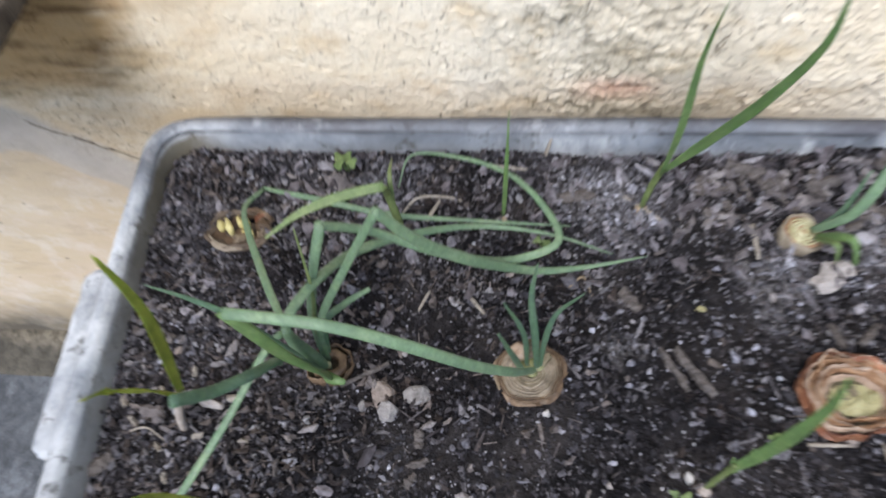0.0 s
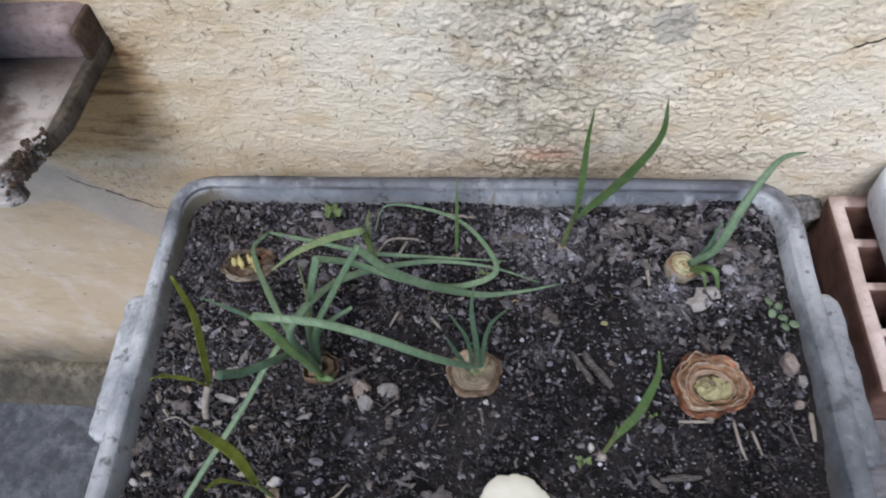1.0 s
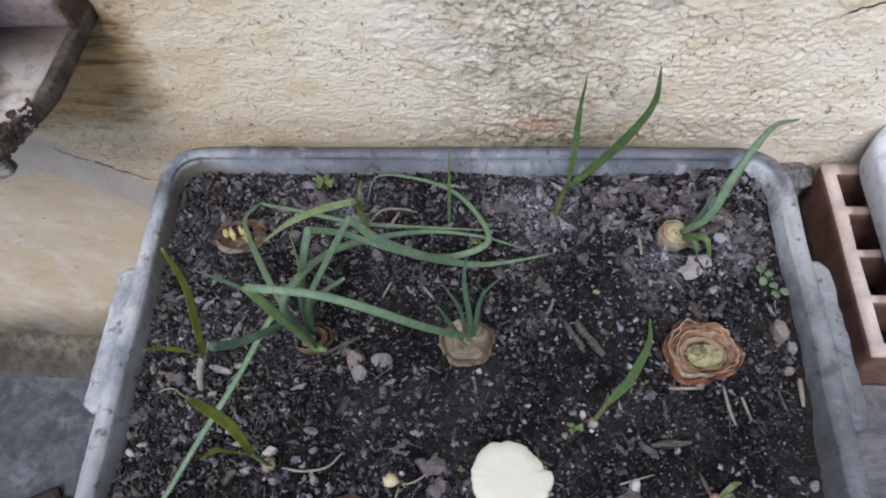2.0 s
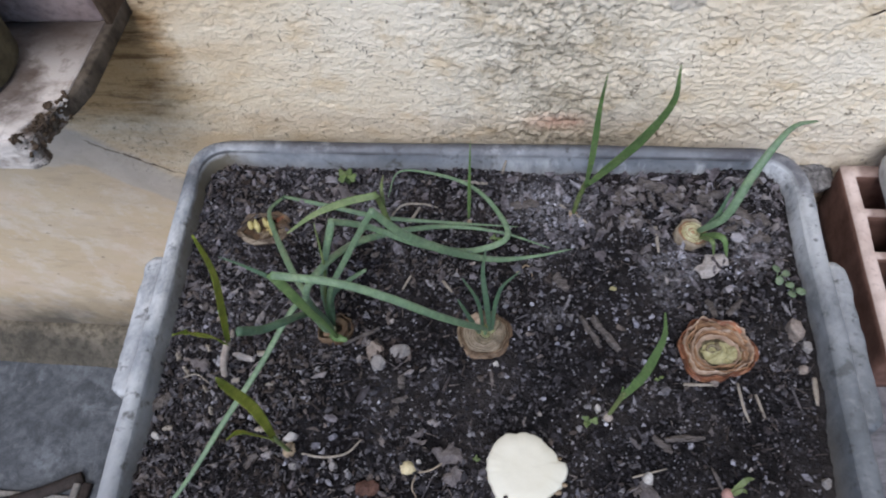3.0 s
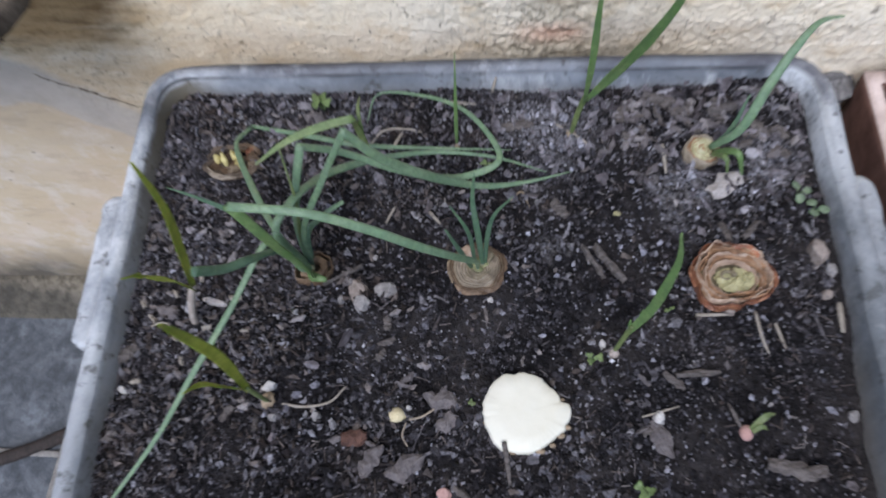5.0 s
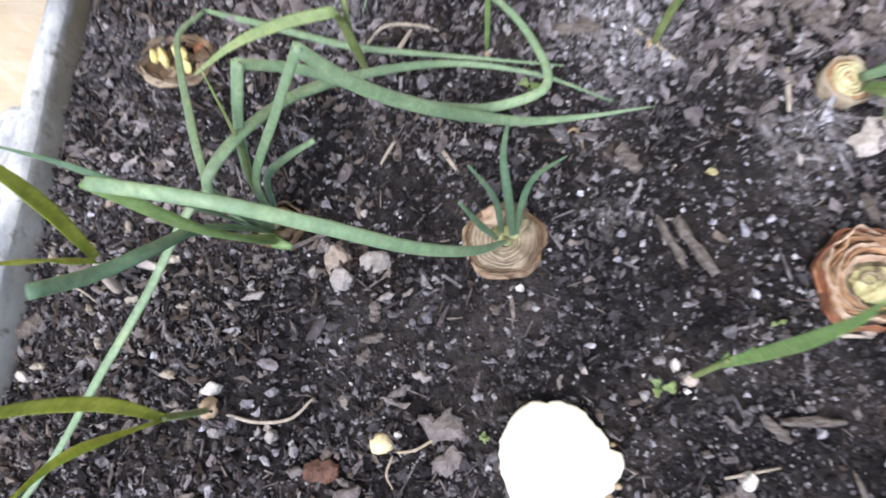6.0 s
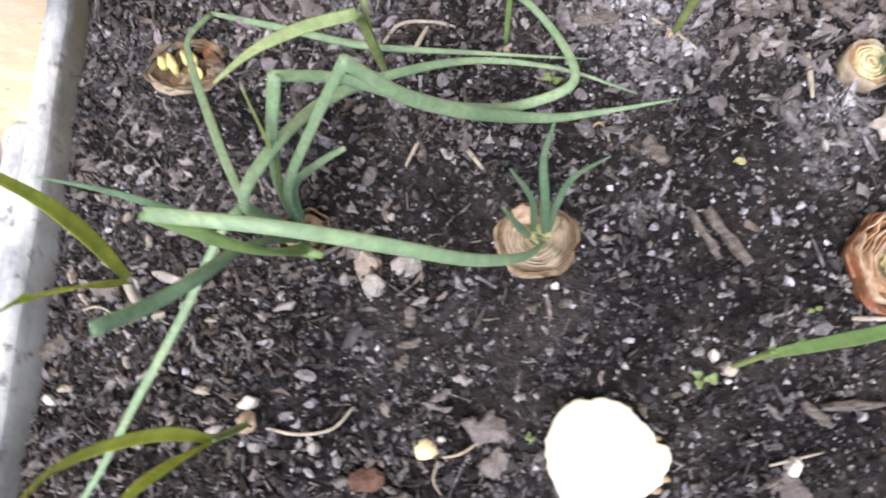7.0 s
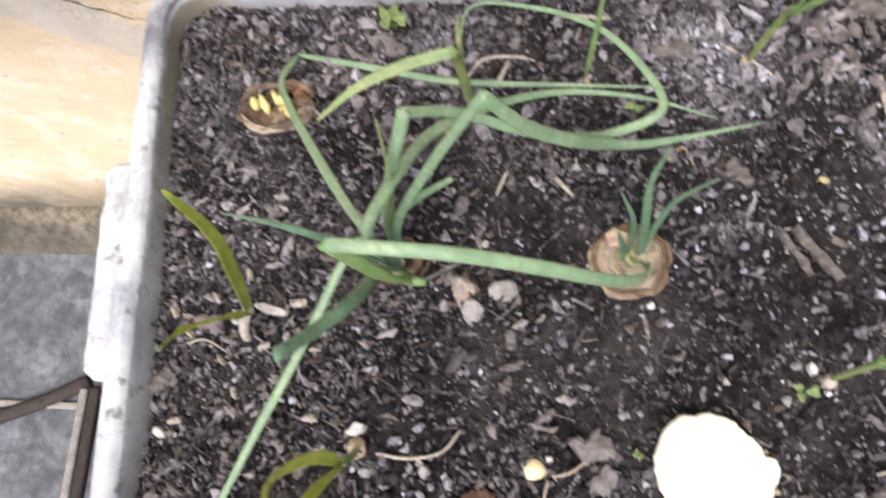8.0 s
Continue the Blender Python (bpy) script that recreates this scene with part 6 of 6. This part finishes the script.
flake((-0.178, -0.045), 0.022, 0.010, 40, BARK, 23, "grey bark chip by the tub's side", 0.003)
flake((-0.150, -0.01), 0.020, 0.011, -20, DRY_LEAF, 24, "grey-brown leaf scrap by the tub's side", 0.003)


for i in range(120):
    rng = random.Random(400 + i)
    q = ((rng.uniform(0.21, 0.338), rng.uniform(0.115, 0.198)), (rng.uniform(-0.175, 0.06), rng.uniform(-0.11, 0.10)), (rng.uniform(0.17, 0.335), rng.uniform(0.135, 0.198)), (rng.uniform(0.02, 0.33), rng.uniform(-0.135, 0.0)))[i % 4]
    if all((q[0] - x) ** 2 + (q[1] - y) ** 2 > (r + 0.008) ** 2 for x, y, r in CLEAR) and bare(*q) < 0.6 and ashy(*q) < 0.45:
        big = 1.0 if i % 4 in (0, 2) else 0.85
        kind = i // 4 % (2 if i % 4 == 3 else 3)
        flake(q, big * rng.uniform(0.007, 0.017), big * rng.uniform(0.0025, 0.0075), rng.uniform(0, 180), (BARK, DRY_LEAF, PALE_LEAF)[kind], 60 + i, ("small grey bark chip on the soil", "small grey leaf scrap on the soil", "small pale brittle leaf scrap on the soil")[kind], 0.0028, tip=(rng.uniform(-16, 16), rng.uniform(-16, 16)))


for i in range(44):
    rng = random.Random(900 + i)
    q = (rng.uniform(-0.182, -0.085), rng.uniform(-0.075, 0.075))
    size = rng.uniform(0.004, 0.0095)
    flake(q, size, size * rng.uniform(0.3, 0.5), rng.uniform(0, 180), (PALE_LEAF, STRAW, DRY_LEAF, PALE_LEAF)[i % 4], 200 + i, ("pale brittle leaf scrap by the tub's side", "pale dry chip by the tub's side", "grey dry leaf scrap by the tub's side", "pale brittle leaf scrap by the tub's side")[i % 4], 0.0028, tip=(rng.uniform(-18, 18), rng.uniform(-18, 18)))


def twig(points, width, material, label, name="twig"):
    ob = part(name, blade([(x, y, soil_z(x, y) + z) for x, y, z in points], width, 0.8, 0.6, 0.9), material)
    return tagged(ob, label, "twig", "loose twigs on the soil")


twig([(-0.048, -0.078, 0.002), (-0.030, -0.080, 0.003), (-0.012, -0.076, 0.003), (-0.002, -0.064, 0.002)], 0.0020, STRAW, "pale curved twig on the soil")
twig([(0.346, 0.008, 0.002), (0.345, -0.014, 0.003)], 0.0042, STRAW, "short pale straw by the tub's side")
twig([(0.247, -0.004, 0.002), (0.270, -0.003, 0.003)], 0.0028, STRAW, "pale straw below the rusty onion")
twig([(0.288, 0.0, 0.002), (0.290, -0.020, 0.004), (0.294, -0.030, 0.002)], 0.0024, STRAW, "thin pale straw on the soil")
twig([(0.301, -0.008, 0.002), (0.306, -0.026, 0.002)], 0.0024, STRAW, "thin pale straw on the soil")
twig([(-0.006, 0.146, 0.003), (0.004, 0.158, 0.006), (0.022, 0.160, 0.005), (0.036, 0.160, 0.002)], 0.0022, STRAW, "pale arched twig by the rim")
twig([(0.012, 0.140, 0.002), (0.020, 0.158, 0.003)], 0.0030, STRAW, "short pale straw by the rim")
twig([(0.052, 0.190, 0.002), (0.082, 0.186, 0.003)], 0.0034, STRAW, "pale straw by the rim")
twig([(0.095, 0.200, 0.002), (0.099, 0.203, 0.018)], 0.0030, STRAW, "pale straw standing at the rim")
twig([(0.118, 0.196, 0.002), (0.116, 0.188, 0.012)], 0.0040, BARK, "stubby grey twig at the rim")
twig([(0.150, 0.166, 0.003), (0.170, 0.150, 0.003), (0.180, 0.140, 0.002)], 0.0018, STRAW, "thin pale stalk on the soil")
twig([(0.235, 0.145, 0.002), (0.236, 0.118, 0.004)], 0.0034, STRAW, "grey straw beside the onion top")
twig([(0.048, 0.082, 0.002), (0.058, 0.070, 0.002)], 0.0028, STRAW, "short pale straw on the soil")
twig([(0.020, 0.085, 0.002), (0.014, 0.070, 0.002)], 0.0022, STRAW, "short pale straw on the soil")
twig([(0.046, -0.086, 0.003), (0.056, -0.083, 0.004), (0.070, -0.072, 0.003)], 0.0016, ROOT, "thin dry root beside the cream pebble")
twig([(0.044, -0.088, 0.003), (0.042, -0.097, 0.003), (0.046, -0.104, 0.001)], 0.0014, ROOT, "thin dry root beside the cream pebble")
twig([(-0.165, -0.022, 0.002), (-0.150, -0.020, 0.006), (-0.138, -0.026, 0.002)], 0.0014, STRAW, "thin white rootlet on the soil")
twig([(0.1125, -0.1000, 0.011), (0.1150, -0.1120, 0.007), (0.1170, -0.1270, 0.002)], 0.0036, BARK, "grey stick leaning on the white slice")
twig([(0.205, -0.078, 0.002), (0.230, -0.070, 0.004)], 0.0016, STRAW, "thin pale stalk on the soil")
twig([(0.113, 0.092, 0.003), (0.122, 0.100, 0.003), (0.128, 0.086, 0.002)], 0.0015, TAN_BIT, "tan dry rootlet on the soil")


# ---- the hollow bricks ----
def hollow_brick(place, size, nx, ny, shell, web, label):
    """A fired hollow block, its channels upright."""
    sx, sy, sz = size
    xs = [0.0, shell]
    for i in range(nx):
        xs.append(xs[-1] + (sx - 2 * shell - (nx - 1) * web) / nx)
        xs.append(xs[-1] + (web if i < nx - 1 else shell))
    ys = [0.0, shell]
    for i in range(ny):
        ys.append(ys[-1] + (sy - 2 * shell - (ny - 1) * web) / ny)
        ys.append(ys[-1] + (web if i < ny - 1 else shell))
    hole = lambda i, j: 0 <= i < len(xs) - 1 and 0 <= j < len(ys) - 1 and i % 2 == 1 and j % 2 == 1  # noqa: E731
    solid = lambda i, j: 0 <= i < len(xs) - 1 and 0 <= j < len(ys) - 1 and not hole(i, j)  # noqa: E731
    bm = bmesh.new()
    v = {}

    def vert(i, j, k):
        if (i, j, k) not in v:
            v[i, j, k] = bm.verts.new((xs[i], ys[j], k * sz / 6))
        return v[i, j, k]

    for i in range(len(xs) - 1):
        for j in range(len(ys) - 1):
            if not solid(i, j):
                continue
            for k in (0, 6):
                bm.faces.new([vert(a, b, k) for a, b in ((i, j), (i + 1, j), (i + 1, j + 1), (i, j + 1))])
            for (di, dj), (a, b) in (((-1, 0), ((i, j), (i, j + 1))), ((1, 0), ((i + 1, j), (i + 1, j + 1))), ((0, -1), ((i, j), (i + 1, j))), ((0, 1), ((i, j + 1), (i + 1, j + 1)))):
                if not solid(i + di, j + dj):
                    for k in range(6):
                        bm.faces.new((vert(*a, k), vert(*b, k), vert(*b, k + 1), vert(*a, k + 1)))
    sharp = [e for e in bm.edges if len(e.link_faces) == 2 and e.calc_face_angle(0) > 1.0]
    bmesh.ops.bevel(bm, geom=sharp, offset=0.0016, segments=2, affect="EDGES", profile=0.5)
    worn(bm, 0.0012, 60, place[2])
    br = thing("hollow_brick", place, label, "brick", "stack of hollow bricks")
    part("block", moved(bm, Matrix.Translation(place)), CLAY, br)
    return br


hollow_brick((0.4215, 0.043, -0.098), (0.150, 0.200, 0.068), 3, 4, 0.011, 0.0065, "broken terracotta hollow brick lying beside the grey tub")
b = worn(box((0.406, 0.012, GROUND), (0.60, 0.25, -0.098), 0.008, 3), 0.003, 25, 3)
tagged(part("cement_block", b, BLOCK), "grey cement block carrying the hollow brick", "block")

b = worn(worn(chunk((0.046, 0.030, 0.024), 77), 0.005, 70, 2), 0.002, 200, 5)
tagged(part("mortar_lump", moved(b, Matrix.Translation((0.408, 0.250, -0.062))), MORTAR), "rough grey mortar lump stuck to the wall", "mortar")

# ---- white slab on the bricks ----
bm = bmesh.new()
plan = []
for x, y in ((0.449, 0.266), (0.449, 0.075), (0.60, 0.055), (0.60, 0.266)):
    plan.append(Vector((x, y)))
rings = []
for inset, z in ((0.006, -0.0295), (0.0, -0.024), (0.0, 0.006), (0.003, 0.012), (0.010, 0.014)):
    ring = []
    for i in range(4):
        p, q, s = plan[i - 1], plan[i], plan[(i + 1) % 4]
        r = (0.05, 0.02, 0.02, 0.01)[i]
        mid_p = (plan[0] + plan[2]) / 2
        a, c = q + (p - q).normalized() * r, q + (s - q).normalized() * r
        for k in range(9):
            u = k / 8
            o = a * (1 - u) ** 2 + q * 2 * u * (1 - u) + c * u * u
            o += (mid_p - o).normalized() * inset
            ring.append(bm.verts.new((o.x, o.y, z)))
    rings.append(ring)
for a, c in zip(rings, rings[1:]):
    for k in range(len(a)):
        bm.faces.new((a[k], a[(k + 1) % len(a)], c[(k + 1) % len(a)], c[k]))
bm.faces.new(rings[0])
bm.faces.new(rings[-1])
slab = part("white_slab", worn(bm, 0.0015, 25, 4), WHITE_PAINT)
tagged(slab, "chalky white slab with a rounded corner on the brick", "slab")

# ---- the ledge on the wall, with a pot ----
LX, LZ = -0.236, 0.163
ledge = thing("wall_ledge", (-0.6, 0.2, LZ - 0.04), "weathered pale ledge on the wall with a crumbled corner", "ledge")


def slab_from(plan, low, high, bevel):
    bm = bmesh.new()
    a, c = [[bm.verts.new((x, y, z)) for x, y in plan] for z in (low, high)]
    bm.faces.new(a[::-1])
    bm.faces.new(c)
    for k in range(len(plan)):
        bm.faces.new((a[k], a[(k + 1) % len(plan)], c[(k + 1) % len(plan)], c[k]))
    bmesh.ops.bevel(bm, geom=list(bm.edges), offset=bevel, segments=2, affect="EDGES", profile=0.5)
    return bm


plan = [(-1.3, 0.100), (LX - 0.030, 0.100), (LX - 0.021, 0.103), (LX - 0.016, 0.115), (LX - 0.012, 0.130), (LX - 0.006, 0.142), (LX - 0.004, WALL_Y + 0.02), (-1.3, WALL_Y + 0.02)]
part("plate", worn(slab_from(plan, LZ - 0.017, LZ, 0.003), 0.0016, 40, 1), LEDGE, ledge, smooth=False)
b = box((-1.3, 0.228, LZ - 0.002), (LX - 0.002, WALL_Y + 0.02, LZ + 0.032), 0.008, 3)
part("back_lip", worn(b, 0.002, 30, 2), LEDGE_LIP, ledge, "purplish brown raised lip")
# end faces, darkened by colour as if turned from the light
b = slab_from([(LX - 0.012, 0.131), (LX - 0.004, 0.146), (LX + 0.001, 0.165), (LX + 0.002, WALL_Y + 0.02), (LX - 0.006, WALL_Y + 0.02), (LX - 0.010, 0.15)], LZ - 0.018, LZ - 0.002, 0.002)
part("end_face", worn(b, 0.002, 40, 3), LEDGE_DARK, ledge, "dark slate end, its shade in the colour")
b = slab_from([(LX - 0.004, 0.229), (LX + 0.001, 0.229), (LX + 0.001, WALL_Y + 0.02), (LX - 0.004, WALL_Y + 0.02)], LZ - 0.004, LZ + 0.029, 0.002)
part("end_face", worn(b, 0.0015, 40, 4), LEDGE_BROWN, ledge, "dark brown end of the lip, its shade in the colour")
b = slab_from([(-1.3, 0.098), (LX - 0.034, 0.098), (LX - 0.024, 0.103), (LX - 0.024, 0.114), (-1.3, 0.114)], LZ - 0.036, LZ - 0.001, 0.003)
part("front_apron", worn(b, 0.0012, 60, 5), LEDGE, ledge, smooth=False)
CRUMBLED = [(0.148, LX - 0.006), (0.130, LX - 0.012), (0.115, LX - 0.016), (0.103, LX - 0.021), (0.100, LX - 0.028)]
for i in range(105):
    rng = random.Random(i)
    u = rng.uniform(0, 4) if i % 3 else rng.uniform(0, 2)
    n, f = min(3, int(u)), u - min(3, int(u))
    (ya, xa), (yb, xb) = CRUMBLED[n], CRUMBLED[n + 1]
    q = (xa + (xb - xa) * f - 0.007 * rng.random() ** 2, ya + (yb - ya) * f + rng.uniform(0, 0.003), LZ - rng.uniform(0, 0.017 if i % 4 else 0.002))
    part("crumbled_bit", moved(shard([rng.uniform(0.0025, 0.0065) for _ in range(3)], i), pose(*q, rng.uniform(-50, 50), rng.uniform(-50, 50), rng.uniform(0, 180))), (CRUMBLE, CRUMBLE, LEDGE_BROWN, CRUMBLE, LEDGE, CRUMBLE, LEDGE_DARK)[i % 7], ledge, smooth=False)

pot = thing("plant_pot", (-0.349, 0.168, LZ), "dark olive mossy plant pot standing on the ledge", "plant pot")
b, rings = lathe([(0.050, 0.0), (0.054, 0.004), (0.058, 0.05), (0.066, 0.10), (0.071, 0.102), (0.072, 0.118), (0.067, 0.119), (0.064, 0.10), (0.060, 0.09)], 48)
b.faces.new(rings[0])
part("shell", moved(b, Matrix.Translation((-0.349, 0.168, LZ))), POT, pot)
b, rings = lathe([(0.0625, 0.098), (0.03, 0.104), (0.008, 0.102)], 32, 0.05, 3)
b.faces.new(rings[-1])
part("earth", moved(b, Matrix.Translation((-0.349, 0.168, LZ))), SOIL, pot)

# ---- things on the yard floor ----
bar = part("rusty_bar", blade([(-0.602, 0.006, GROUND + 0.008), (-0.67, -0.026, GROUND + 0.008), (-0.76, -0.060, GROUND + 0.008), (-1.05, -0.17, GROUND + 0.008)], 0.021, 0.6, 1.0, 1.0, blunt=True), RUST_BAR)
tagged(bar, "dark rusty bar lying on the cement floor", "bar")
strip = thing("frame_rail", (-0.60, -0.1, GROUND), "pale strip with a dark slat on the cement floor", "rail")
part("strip", worn(box((-0.612, -0.50, GROUND), (-0.600, -0.004, GROUND + 0.014), 0.003), 0.001, 30), PALE_STRIP, strip)
part("slat", worn(box((-0.5985, -0.50, GROUND), (-0.583, -0.002, GROUND + 0.011), 0.003), 0.001, 30), RUST_BAR, strip, "dark slat")
b = part("pale_batten", worn(box((-1.0, -0.034, GROUND), (-0.616, -0.024, GROUND + 0.006), 0.002), 0.001, 30), PALE_STRIP)
tagged(b, "thin pale batten lying on the cement floor", "batten")
